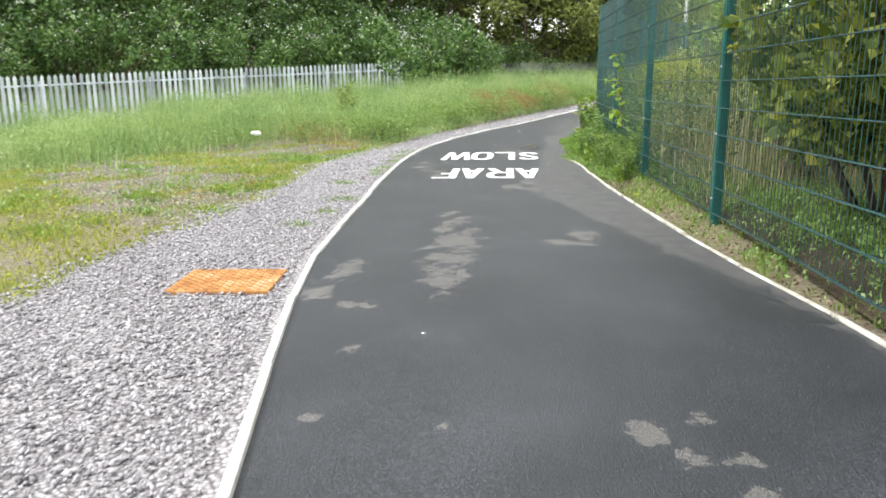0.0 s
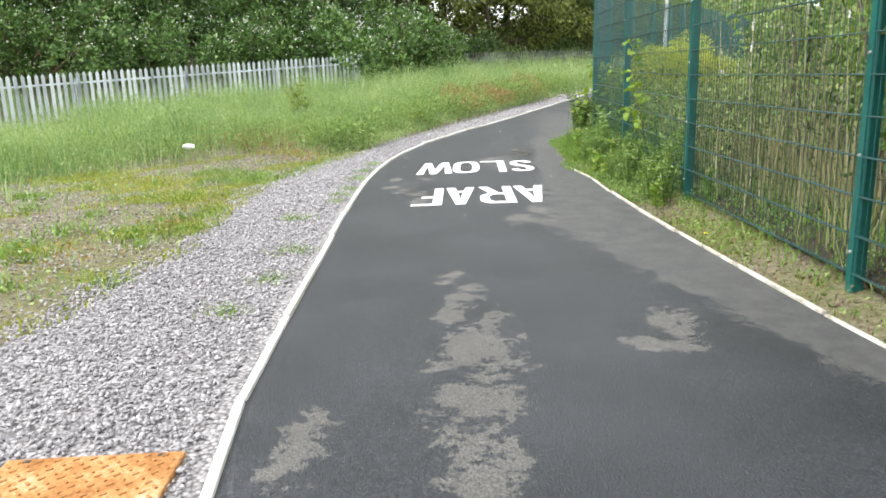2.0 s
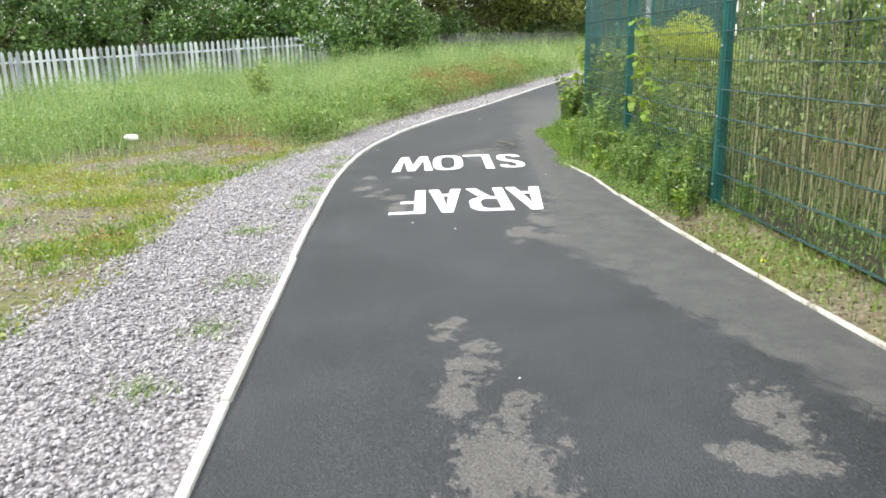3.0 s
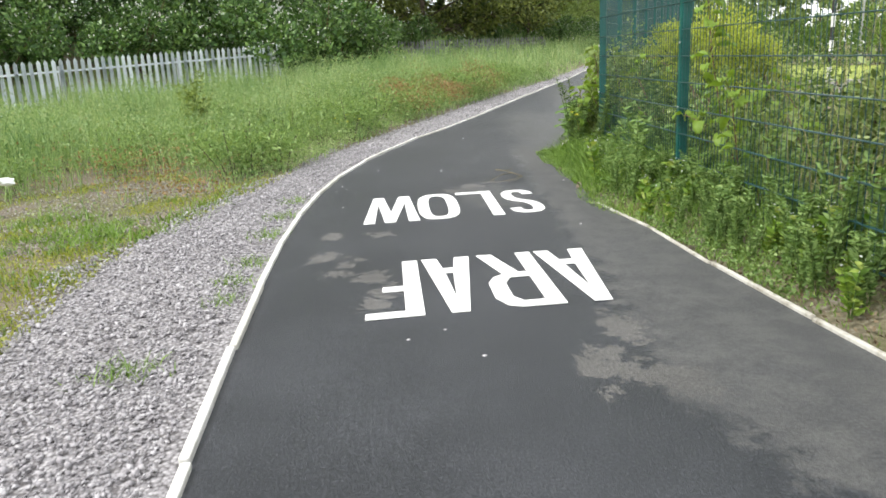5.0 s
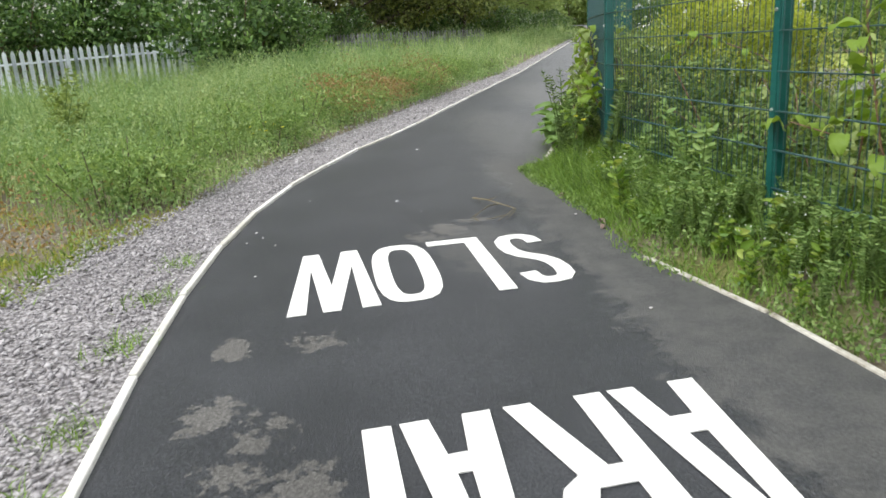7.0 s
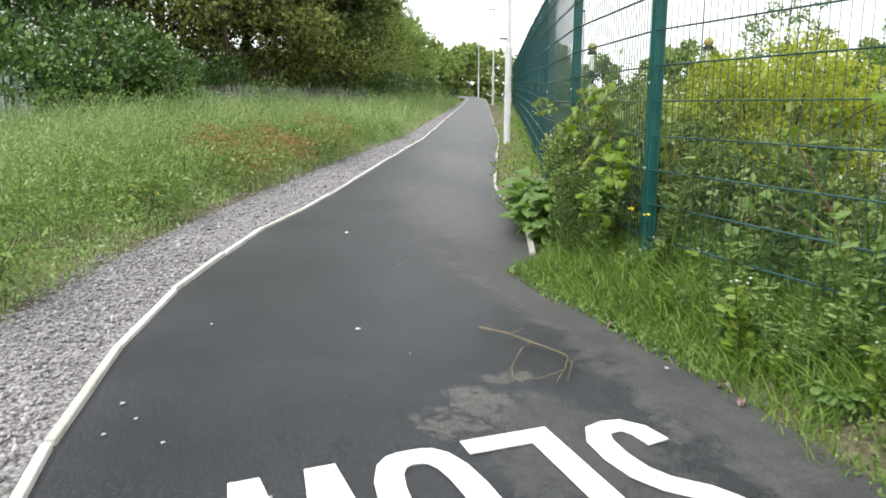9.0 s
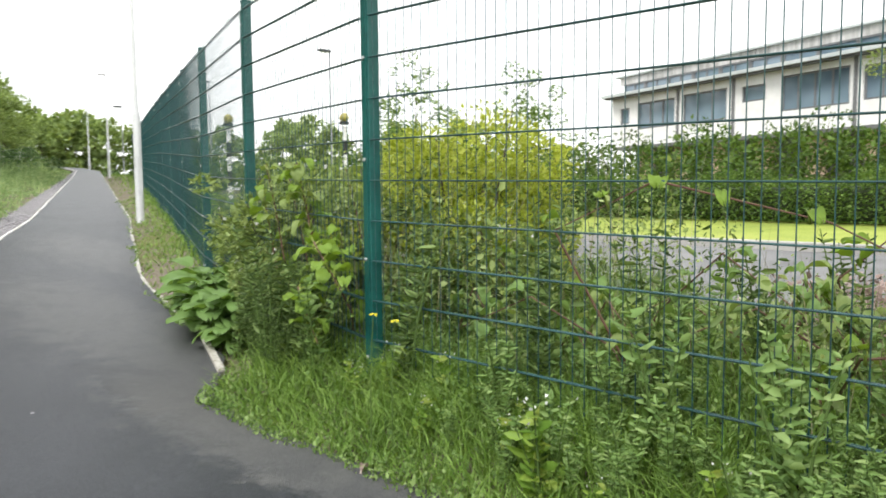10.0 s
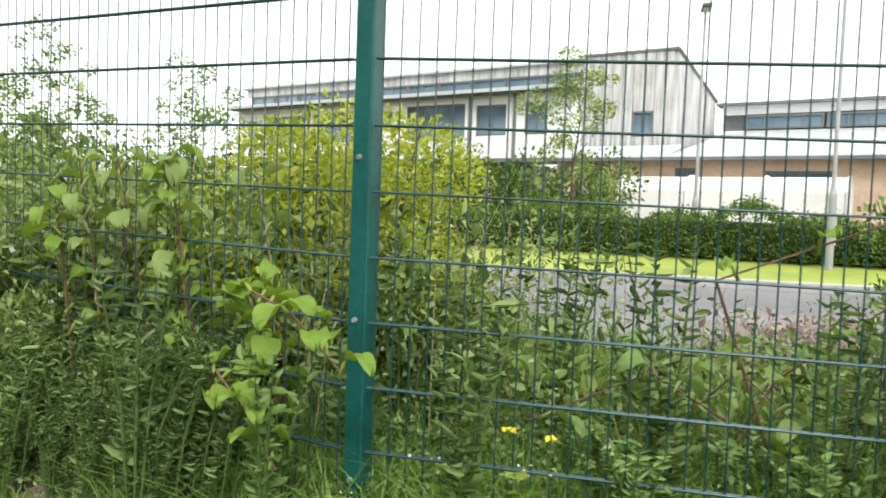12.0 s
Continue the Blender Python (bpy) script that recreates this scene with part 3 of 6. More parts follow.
flat_strip("road", 5.2, 9.17, -30, 42, 0.02, M_ROAD, "worn grey asphalt road beyond the fence", "road")
flat_strip("lawn", 9.32, 13.6, -30, 42, 0.10, M_LAWN, "bright mown grass strip between road and hedge", "lawn")
bm = bmesh.new()
box(bm, (9.24, 6, 0.05 + float(climb(9.24))), (0.14, 72, 0.16), 0.015)
tagged(part("road_kerb", bm, M_CONC), "grey concrete kerb between road and lawn", "kerb", kind="structure")


# ---- painted words ----
def letter(bm, loops, place):
    """A flat letter with thickness from its outline (first loop) and holes."""
    edges = []
    for loop in loops:
        vs = [bm.verts.new(place(u, v)) for u, v in loop]
        edges += [bm.edges.new((a, b)) for a, b in zip(vs, vs[1:] + vs[:1])]
    r = bmesh.ops.triangle_fill(bm, edges=edges, use_beauty=True, use_dissolve=False)
    faces = [f for f in r["geom"] if isinstance(f, bmesh.types.BMFace)]
    up = bmesh.ops.extrude_face_region(bm, geom=faces)
    bmesh.ops.translate(bm, verts=[g for g in up["geom"] if isinstance(g, bmesh.types.BMVert)], vec=(0, 0, 0.004))
    bmesh.ops.recalc_face_normals(bm, faces=bm.faces)


def ring(w, t_u, t_v, n=28, power=3.2):
    out, inn = [], []
    for k in range(n):
        a = 2 * math.pi * k / n
        c, s = math.cos(a), math.sin(a)
        r = (abs(c) ** power + abs(s) ** power) ** (-1 / power)
        out.append((w / 2 + w / 2 * r * c, 0.5 + 0.5 * r * s))
        inn.append((w / 2 + (w / 2 - t_u) * r * c, 0.5 + (0.5 - t_v) * r * s))
    return [out, inn]


def s_shape(w, t_u, t_v):
    pts = [(0.04, 0.2), (0.1, 0.09), (0.28, 0.035), (0.5, 0.03), (0.74, 0.045), (0.9, 0.12), (0.94, 0.24), (0.88, 0.36), (0.7, 0.45), (0.5, 0.5), (0.3, 0.55), (0.12, 0.64),
           (0.06, 0.76), (0.1, 0.88), (0.26, 0.955), (0.5, 0.97), (0.72, 0.965), (0.9, 0.91), (0.96, 0.8)]
    lo, hi = [], []
    for i, (u, v) in enumerate(pts):
        a, b = pts[max(i - 1, 0)], pts[min(i + 1, len(pts) - 1)]
        du, dv = (b[0] - a[0]) * w, b[1] - a[1]
        n = math.hypot(du, dv)
        nu, nv = -dv / n, du / n
        cu, cv = t_u / 2 + u * (w - t_u), t_v / 2 + v * (1 - t_v)
        lo.append((cu + nu * t_u / 2, cv + nv * t_v / 2))
        hi.append((cu - nu * t_u / 2, cv - nv * t_v / 2))
    return [lo + hi[::-1]]


T, TV = 0.086, 0.09
SHAPES = {
    "A": lambda w: [[(0, 0), (T, 0), (T + 0.022, 0.22), (w - T - 0.022, 0.22), (w - T, 0), (w, 0), (w / 2 + 0.042, 1), (w / 2 - 0.042, 1)], [(T + 0.03, 0.32), (w - T - 0.03, 0.32), (w / 2, 0.76)]],
    "R": lambda w: [[(0, 0), (T, 0), (T, 0.41), (w * 0.42, 0.41), (w - T, 0), (w, 0), (w * 0.7, 0.43), (w * 0.88, 0.48), (w, 0.58), (w, 0.84), (w * 0.86, 0.96), (w * 0.66, 1), (0, 1)],
                    [(T, 0.5), (T, 0.91), (w * 0.6, 0.91), (w - T, 0.83), (w - T, 0.6), (w * 0.6, 0.5)]],
    "F": lambda w: [[(0, 0), (T, 0), (T, 0.5), (w * 0.72, 0.5), (w * 0.72, 0.585), (T, 0.585), (T, 0.915), (w, 0.915), (w, 1), (0, 1)]],
    "L": lambda w: [[(0, 0), (w, 0), (w, TV), (T, TV), (T, 1), (0, 1)]],
    "O": lambda w: ring(w, T, TV),
    "S": lambda w: s_shape(w, T, TV),
    "W": lambda w: [[(w * 0.16, 0), (w * 0.38, 0), (w * 0.52, 0.62), (w * 0.68, 0), (w * 0.89, 0), (w, 1), (w - T * 0.95, 1), (w * 0.775, 0.3), (w * 0.62, 1), (w * 0.43, 1), (w * 0.26, 0.3), (T * 0.95, 1), (0, 1)]],
}


def word(letters, origin, along_u, along_v, label):
    parent = tagged(empty("road_marking", origin[0], origin[1], 0), label, "road marking")
    for ch, u0, w in letters:
        bm = bmesh.new()

        def place(u, v, u0=u0):
            x = along_u[0] * (u0 + u) + along_v[0] * v
            y = along_u[1] * (u0 + u) + along_v[1] * v
            wx, wy = origin[0] + x, origin[1] + y
            l, r = float(along(LEFT_EDGE, wy)), float(along(RIGHT_EDGE, wy))
            t = (wx - l) / (r - l)
            return (x, y, float(rise(wy)) - 0.0095 + 0.048 * t * (1 - t))

        letter(bm, SHAPES[ch](w), place)
        part("letter", bm, M_MARK, parent)
    return parent


word([("A", 0.0, 0.29), ("R", 0.314, 0.312), ("A", 0.667, 0.273), ("F", 0.965, 0.268)], (0.99, 6.848), (-0.991, -0.1325), (0.078, -0.938), "white painted word ARAF on dark asphalt, worn edges")
word([("S", 0.0, 0.285), ("L", 0.34, 0.295), ("O", 0.645, 0.315), ("W", 0.957, 0.405)], (0.90, 8.85), (-0.993, -0.12), (0.065, -0.94), "white painted word SLOW on dark asphalt, worn edges")

# ---- rusty cover ----
cover = tagged(empty("manhole_cover", -0.427, 1.3, -0.017), "rusty orange square steel cover lying in the gravel", "manhole cover")
cover.rotation_euler = (0, 0, radians(9))
bm = bmesh.new()
box(bm, (0, 0, 0.0), (0.52, 0.45, 0.03), 0.006)
part("plate", bm, M_RUST, cover)
bm = bmesh.new()
box(bm, (0, 0, 0), (0.019, 0.007, 0.005))
stud = bpy.data.meshes.new("stud")
bm.to_mesh(stud)
bm.free()
stud.materials.append(M_RUST)
for i in range(19):
    for j in range(17):
        if (i + j) % 2:
            ob = new("stud", stud)
            ob.parent = cover
            ob.matrix_basis = Matrix.Translation((-0.234 + i * 0.026, -0.2 + j * 0.025, 0.0165)) @ Matrix.Rotation(radians(45 if i % 2 else -45), 4, "Z")
for sx in (-0.2, 0.2):
    bm = bmesh.new()
    box(bm, (sx, 0.205, 0.0145), (0.03, 0.014, 0.006), 0.002)
    part("lifting_slot", bm, M_BLACK, cover, "dark lifting slot")


# ---- welded mesh fence ----
def join(pieces):
    vs, fs, o = [], [], 0
    for v, f in pieces:
        vs.append(v)
        fs.append(f + o)
        o += len(v)
    return np.concatenate(vs), np.concatenate(fs)


def mesh_fence():
    fence = tagged(empty("mesh_fence"), "tall green coated steel mesh fence along the path", "fence")
    wires = 12
    upright = bpy.data.meshes.new("upright_wire")
    r = 0.0023
    upright.from_pydata([(r * math.cos(a * math.pi / 2), r * math.sin(a * math.pi / 2), z) for z in (0, 2.05) for a in range(4)], [], [(0, 1, 5, 4), (1, 2, 6, 5), (2, 3, 7, 6), (3, 0, 4, 7)])
    upright.materials.append(M_WIRE)
    for i, ((x0, y0), (x1, y1)) in enumerate(zip(POSTS, POSTS[1:])):
        zb0, zb1 = FENCE_Z(y0), FENCE_Z(y1)
        bm = bmesh.new()
        turn = math.atan2(-(x1 - x0), y1 - y0)
        box(bm, (0, 0, 0.93), (0.06, 0.06, 2.28), 0.006)
        post = part("post", bm, M_GREEN, fence)
        post.location, post.rotation_euler = (x0, y0, zb0), (0, 0, turn)
        bm = bmesh.new()
        box(bm, (0, 0, 2.073), (0.066, 0.066, 0.012), 0.003)
        part("cap", bm, M_GREEN, post)
        bm = bmesh.new()
        box(bm, (-0.034, 0, 0.98), (0.006, 0.046, 2.06), 0.001)
        part("clamp_bar", bm, M_GREEN, post)
        for k in range(5):
            bm = bmesh.new()
            bmesh.ops.create_cone(bm, cap_ends=True, segments=8, radius1=0.009, radius2=0.007, depth=0.008, matrix=Matrix.Translation((-0.041, 0, 0.1 + k * 0.455)) @ Matrix.Rotation(radians(-90), 4, "Y"))
            part("bolt", bm, M_BOLT, post)
        # vertical wires
        length = math.hypot(x1 - x0, y1 - y0)
        ux, uy = (x1 - x0) / length, (y1 - y0) / length
        px, py = -uy, ux
        n = int(length / 0.05)
        spots = []
        for k in range(1, n + 1):
            s = k * length / (n + 1)
            spots.append((x0 + ux * s + 0.032 * px, y0 + uy * s + 0.032 * py, zb0 + (zb1 - zb0) * s / length))
        if 3 < y0 < 14:
            # the panels beside the path's bend: every upright wire is a piece of its own
            panel = empty("wire_panel")
            panel.parent = fence
            for p in spots:
                ob = new("upright_wire", upright)
                ob.parent, ob.location = panel, p
        else:
            base = np.array([v.co for v in upright.vertices])
            quads = np.array([(0, 1, 5, 4), (1, 2, 6, 5), (2, 3, 7, 6), (3, 0, 4, 7)])
            panel = mesh_object("wire_panel", *join([(base + np.array(p), quads) for p in spots]), M_WIRE, fence)
            panel["kind"] = "stuff"
        # twin horizontal wires
        for k in range(wires):
            verts, faces = [], []
            for off in (-0.0065, 0.0065):
                base = len(verts)
                for s, zb in ((0.03, zb0), (length - 0.03, zb1)):
                    cx, cy, cz = x0 + ux * s + px * (0.032 + off), y0 + uy * s + py * (0.032 + off), zb + 0.183 * k
                    for a in range(6):
                        ca, sa = 0.0036 * math.cos(a * math.pi / 3), 0.0036 * math.sin(a * math.pi / 3)
                        verts.append((cx + px * ca, cy + py * ca, cz + sa))
                for a in range(6):
                    faces.append((base + a, base + (a + 1) % 6, base + 6 + (a + 1) % 6, base + 6 + a))
            mesh_object("horizontal_wire", verts, faces, M_WIRE, panel)
    return fence


def FENCE_Z(y):
    return float(np.interp(y, [-4, 3.2, 5.7, 8.2, 10.3, 12.1, 14.06], [0.1, 0.1, 0.11, 0.15, 0.187, 0.23, 0.29]) + (rise(y) - rise(14.06)) * (y > 14.06))


mesh_fence()


# ---- palisade fences ----
def palisade(a, b, z_top, mat, label, height=1.75):
    fence = tagged(empty("palisade_fence"), label, "fence")
    length = float(np.hypot(*(b - a)))
    d = (b - a) / length
    turn = math.atan2(d[1], d[0])
    bm = bmesh.new()
    w, h, t = 0.043, height, 0.012
    outline = [(-w, t), (-w * 0.5, -t * 0.2), (-w * 0.2, t * 0.6), (w * 0.2, t * 0.6), (w * 0.5, -t * 0.2), (w, t)]
    low = [bm.verts.new((x, y, 0)) for x, y in outline]
    top = [bm.verts.new((x, y, h - 0.07)) for x, y in outline]
    tip = [bm.verts.new((x * 0.12, y, h - (0.0 if abs(x) < w * 0.3 else 0.012))) for x, y in outline]
    for r, s in ((low, top), (top, tip)):
        for k in range(5):
            bm.faces.new((r[k], r[k + 1], s[k + 1], s[k]))
    bmesh.ops.solidify(bm, geom=bm.faces[:], thickness=0.003)
    me = bpy.data.meshes.new("picket")
    bm.to_mesh(me)
    bm.free()
    me.materials.append(mat)
    r = random.Random(3)
    for k in range(int(length / 0.155)):
        p = a + d * (k * 0.155 + 0.07)
        ob = new("picket", me)
        ob.parent = fence
        f = k * 0.155 / length
        ob.matrix_basis = Matrix.Translation((p[0], p[1], z_top[0] * (1 - f) + z_top[1] * f - height + r.uniform(-0.006, 0.006))) @ Euler((r.uniform(-0.012, 0.012), r.uniform(-0.008, 0.008), turn)).to_matrix().to_4x4()
    n = max(1, round(length / 2.75))
    for k in range(n + 1):
        p, f = a + d * length * k / n, k / n
        zt = z_top[0] * (1 - f) + z_top[1] * f
        bm = bmesh.new()
        box(bm, (0, 0.06, -0.12 - height / 2), (0.08, 0.05, height - 0.1), 0.004)
        ob = part("post", bm, M_PALPOST if mat is M_GALV else mat, fence)
        ob.matrix_basis = Matrix.Translation((p[0], p[1], zt)) @ Matrix.Rotation(turn, 4, "Z")
        if k < n:
            q, g = a + d * length * (k + 1) / n, (k + 1) / n
            zq = z_top[0] * (1 - g) + z_top[1] * g
            for drop in (0.28, height - 0.3):
                bm = bmesh.new()
                c = (p + q) / 2
                ln = float(np.hypot(*(q - p)))
                bmesh.ops.create_cube(bm, size=1.0, matrix=Matrix.Translation((c[0] - d[1] * 0.03, c[1] + d[0] * 0.03, (zt + zq) / 2 - drop)) @ Euler((0, -math.atan2(zq - zt, ln), turn)).to_matrix().to_4x4() @ Matrix.Diagonal((ln, 0.03, 0.045, 1)))
                part("rail", bm, mat, fence)
    return fence


palisade(PAL_A, PAL_B, (1.0, 1.9), M_GALV, "galvanised steel palisade fence with pointed pales at the wood's edge")
back = np.array((-4.8, 26.3))
palisade(PAL_B + np.array((0.05, 0.1)), back, (1.9, 2.0), M_GALV, "short return of galvanised palisade fence running into brambles")
palisade(PAL_C, PAL_D, (2.02, 2.2), M_GREYPAL, "dull grey palisade fence under dark trees")


# ---- foliage makers ----
def leaves(centres, size, rng, spread=0.6, droop=0.0, aspect=0.55, out=None, fold=0.18, full=False):
    """Folded leaves at the centres, pointing every way (or outward along out): four corners each, or two rounded halves."""
    n = len(centres)
    size = np.broadcast_to(size, n) * rng.uniform(0.65, 1.3, n)
    d = rng.normal(size=(n, 3))
    if out is not None:
        d = out + spread * d
    d[:, 2] -= droop
    d /= np.linalg.norm(d, axis=1)[:, None] + 1e-9
    s = np.cross(d, rng.normal(size=(n, 3)))
    s /= np.linalg.norm(s, axis=1)[:, None] + 1e-9
    up = np.cross(s, d)
    L, W = size[:, None], (size * aspect)[:, None]
    base = centres - d * L * 0.5
    tip = centres + d * L * 0.5 - up * L * 0.1
    a = centres + s * W * 0.5 + up * L * fold
    b = centres - s * W * 0.5 + up * L * fold
    if full:
        wide, mid = s * W * 0.46, up * L * fold * 0.8
        low, high = centres - d * L * 0.2 + mid, centres + d * L * 0.2 + mid * 0.7 - up * L * 0.04
        v = np.stack([base, low + wide, high + wide * 0.8, tip, high - wide * 0.8, low - wide], 1).reshape(-1, 3)
        i = np.arange(n)[:, None] * 6
        return v, np.concatenate([i + np.array([[0, 1, 2, 3]]), i + np.array([[0, 3, 4, 5]])])
    v = np.stack([base, a, tip, b], 1).reshape(-1, 3)
    f = np.arange(4 * n).reshape(n, 4)
    return v, f


def blades(px, py, pz, h, width, rng, lean=0.35):
    """Bent grass blades: two stacked pieces each, the upper one drawn to a point."""
    n = len(px)
    h = np.broadcast_to(h, n) * rng.uniform(0.55, 1.25, n)
    a = rng.uniform(0, 2 * np.pi, n)
    b = rng.uniform(0, 2 * np.pi, n)
    le = h * lean * rng.uniform(0.3, 1.4, n)
    w = width * rng.uniform(0.6, 1.4, n)
    p = np.stack([px, py, pz], -1)
    side = np.stack([np.cos(a), np.sin(a), 0 * a], -1) * w[:, None] / 2
    dirn = np.stack([np.cos(b), np.sin(b), 0 * b], -1)
    mid = p + dirn * le[:, None] * 0.35 + np.stack([0 * h, 0 * h, h * 0.6], -1)
    tip = p + dirn * le[:, None] + np.stack([0 * h, 0 * h, h * 0.95], -1)
    v = np.stack([p - side, p + side, mid + side * 0.7, mid - side * 0.7, tip + side * 0.12, tip - side * 0.12], 1).reshape(-1, 3)
    i = np.arange(n)[:, None] * 6
    f = np.concatenate([i + np.array([[0, 1, 2, 3]]), i + np.array([[3, 2, 4, 5]])])
    return v, f


def clumped(n, blobs, rng, shell=0.55):
    """Points spread through the outer part of overlapping blobs (x, y, z, radius, flattening)."""
    blobs = np.asarray(blobs, float)
    w = blobs[:, 3] ** 2
    k = rng.choice(len(blobs), n, p=w / w.sum())
    d = rng.normal(size=(n, 3))
    d /= np.linalg.norm(d, axis=1)[:, None]
    r = blobs[k, 3] * (shell + (1 - shell) * rng.uniform(0, 1, n) ** 0.6) * rng.uniform(0.85, 1.12, n)
    p = blobs[k, :3] + d * r[:, None] * np.stack([np.ones(n), np.ones(n), blobs[k, 4]], -1)
    return p, d


def tree(name, height, width, mat, seed, label, low=0.12, count=6500, leaf=0.17, trunk_r=0.16, flowers=None):
    """A tapered trunk with limbs and a crown of leaf clumps with gaps."""
    g = np.random.default_rng(seed)
    t = tagged(empty(name), label, "tree")
    bm = bmesh.new()
    lean = g.uniform(-0.06, 0.06, 2)
    hs = np.linspace(0, height * 0.85, 7)
    spine = [(lean[0] * h + g.normal() * 0.04, lean[1] * h + g.normal() * 0.04, h - 0.3 * (i == 0)) for i, h in enumerate(hs)]
    tube(bm, spine, [trunk_r * (1 - 0.85 * i / 6) for i in range(7)], 8)
    part("trunk", bm, M_BARK, t)
    blobs = []
    for k in range(15):
        f = low + (0.95 - low) * (k + g.uniform(0, 1)) / 15
        z = height * f
        reach = width * 0.5 * (0.45 + 0.75 * math.sin(math.pi * min(1, 0.2 + f * 0.85))) * g.uniform(0.6, 1.1)
        a = k * 2.4 + g.uniform(-0.4, 0.4)
        s = spine[min(6, int(f * 6.5))]
        end = (s[0] + math.cos(a) * reach, s[1] + math.sin(a) * reach, z + height * 0.07)
        bm = bmesh.new()
        mid = ((s[0] * 0.55 + end[0] * 0.45), (s[1] * 0.55 + end[1] * 0.45), z + height * 0.015)
        tube(bm, [(s[0], s[1], max(0.2, z - height * 0.05)), mid, end], [trunk_r * 0.42 * (1.1 - f), trunk_r * 0.25 * (1.1 - f), 0.008], 5)
        part("limb", bm, M_BARK, t)
        for q in (0.5, 0.8, 1.0):
            c = [s[i] * (1 - q) + end[i] * q for i in range(2)] + [z + height * 0.07 * q]
            blobs.append((c[0] + g.normal() * 0.2, c[1] + g.normal() * 0.2, c[2] + g.normal() * 0.25, width * g.uniform(0.09, 0.19), g.uniform(0.6, 0.95)))
    p, d = clumped(count, blobs, g)
    v, f = leaves(p, leaf, g, 0.7, 0.25, 0.6, d)
    mesh_object("crown", v, f, mat, t)
    if flowers:
        p, d = clumped(flowers, blobs, g, 0.97)
        v, f = leaves(p, leaf * 0.55, g, 0.4, 0, 0.9, d)
        tagged(mesh_object("blossom", v, f, M_PETAL, t), kind="stuff")
    return t


def put(ob, x, y, turn=0.0, scale=1.0, dz=0.0):
    """A further copy of a thing."""
    c = copy_thing(ob, Matrix.Translation((x, y, float(ground_z(x, y)) + dz)) @ Matrix.Rotation(turn, 4, "Z"))
    c.scale = (scale, scale, scale)
    return c


def place_first(ob, x, y, turn=0.0, scale=1.0):
    ob.location, ob.rotation_euler, ob.scale = (x, y, float(ground_z(x, y))), (0, 0, turn), (scale,) * 3


# ---- the wood ----
dark = tree("tree", 9.5, 6.0, M_WOOD1, 11, "dark dense broadleaf tree at the edge of a wood", 0.05, 7000, 0.22, 0.18)
olive = tree("tree", 8.5, 5.5, M_WOOD2, 12, "olive green tree with bare inner branches in a wood", 0.1, 5800, 0.19, 0.12)
fresh = tree("tree", 8.0, 5.5, M_FAR, 13, "fresh green broadleaf tree at the path's far end", 0.05, 8000, 0.2, 0.15)
distant = tree("tree", 8.5, 7.5, M_FAR, 14, "rounded green tree in the distance at the path's end", 0.02, 2300, 0.66, 0.2)
place_first(distant, 21.5, 88.0, 0.0, 0.85)
for ob in (dark, olive, fresh, distant):
    ob["group"] = "trees of the wood"
place_first(dark, -12.5, 25.5)
place_first(olive, -0.6, 33.6, 0.5)
place_first(fresh, 7.6, 52.5, 0.9, 0.8)
spots = [(dark, -25, 13.5, 1.1), (dark, -21.5, 18.5, 1.0), (dark, -17.2, 21.0, 1.05), (olive, -15, 25.5, 1.1), (dark, -9.2, 27.8, 1.0), (olive, -9, 32, 1.1), (dark, -6.4, 30.2, 0.95),
         (olive, -3.8, 31.6, 0.95), (olive, -2.2, 35.5, 1.1), (olive, 1.4, 35.2, 0.9), (dark, 2.6, 38.4, 1.05), (dark, 3.2, 40.2, 1.1), (dark, 3.0, 43.5, 1.2), (olive, 4.0, 37.4, 0.7),
         (dark, -6, 35.5, 1.15), (dark, -12, 31, 1.1), (dark, -19, 27, 1.15), (dark, -26, 22, 1.15), (dark, 0, 40, 1.15), (fresh, 4.8, 42.8, 0.8), (fresh, 5.2, 46.5, 0.9), (dark, 4.3, 48, 1.1),
         (fresh, 7.4, 57, 1.05), (fresh, 10.2, 61, 0.7), (fresh, 12.0, 67, 0.75), (fresh, 15.2, 73, 0.8), (distant, 14.6, 76, 0.75), (distant, 17.2, 83, 0.8), (distant, 25.5, 92, 0.95), (distant, 29, 95, 1.0), (distant, 33, 92, 0.8), (distant, 38, 93, 0.85), (distant, 43, 90, 0.8),
         (distant, 48, 86, 0.85), (distant, 53, 82, 0.8), (distant, 58, 76, 0.8), (distant, 63, 70, 0.8), (distant, 25, 100, 1.1), (distant, 41, 99, 1.0), (distant, 55, 92, 1.0), (distant, 18, 97, 1.1), (distant, 11.5, 84, 1.1), (dark, -29, 27, 1.3), (dark, -23, 30, 1.3), (dark, -16, 33, 1.3), (dark, -10, 37, 1.3), (dark, -3.5, 41, 1.3), (dark, -14.5, 28.5, 1.1), (dark, -21, 24, 1.1), (dark, -8, 40, 1.3), (dark, 1.5, 46, 1.3)]
r = random.Random(9)
for ob, x, y, s in spots:
    put(ob, x, y, r.uniform(0, 6.28), s)


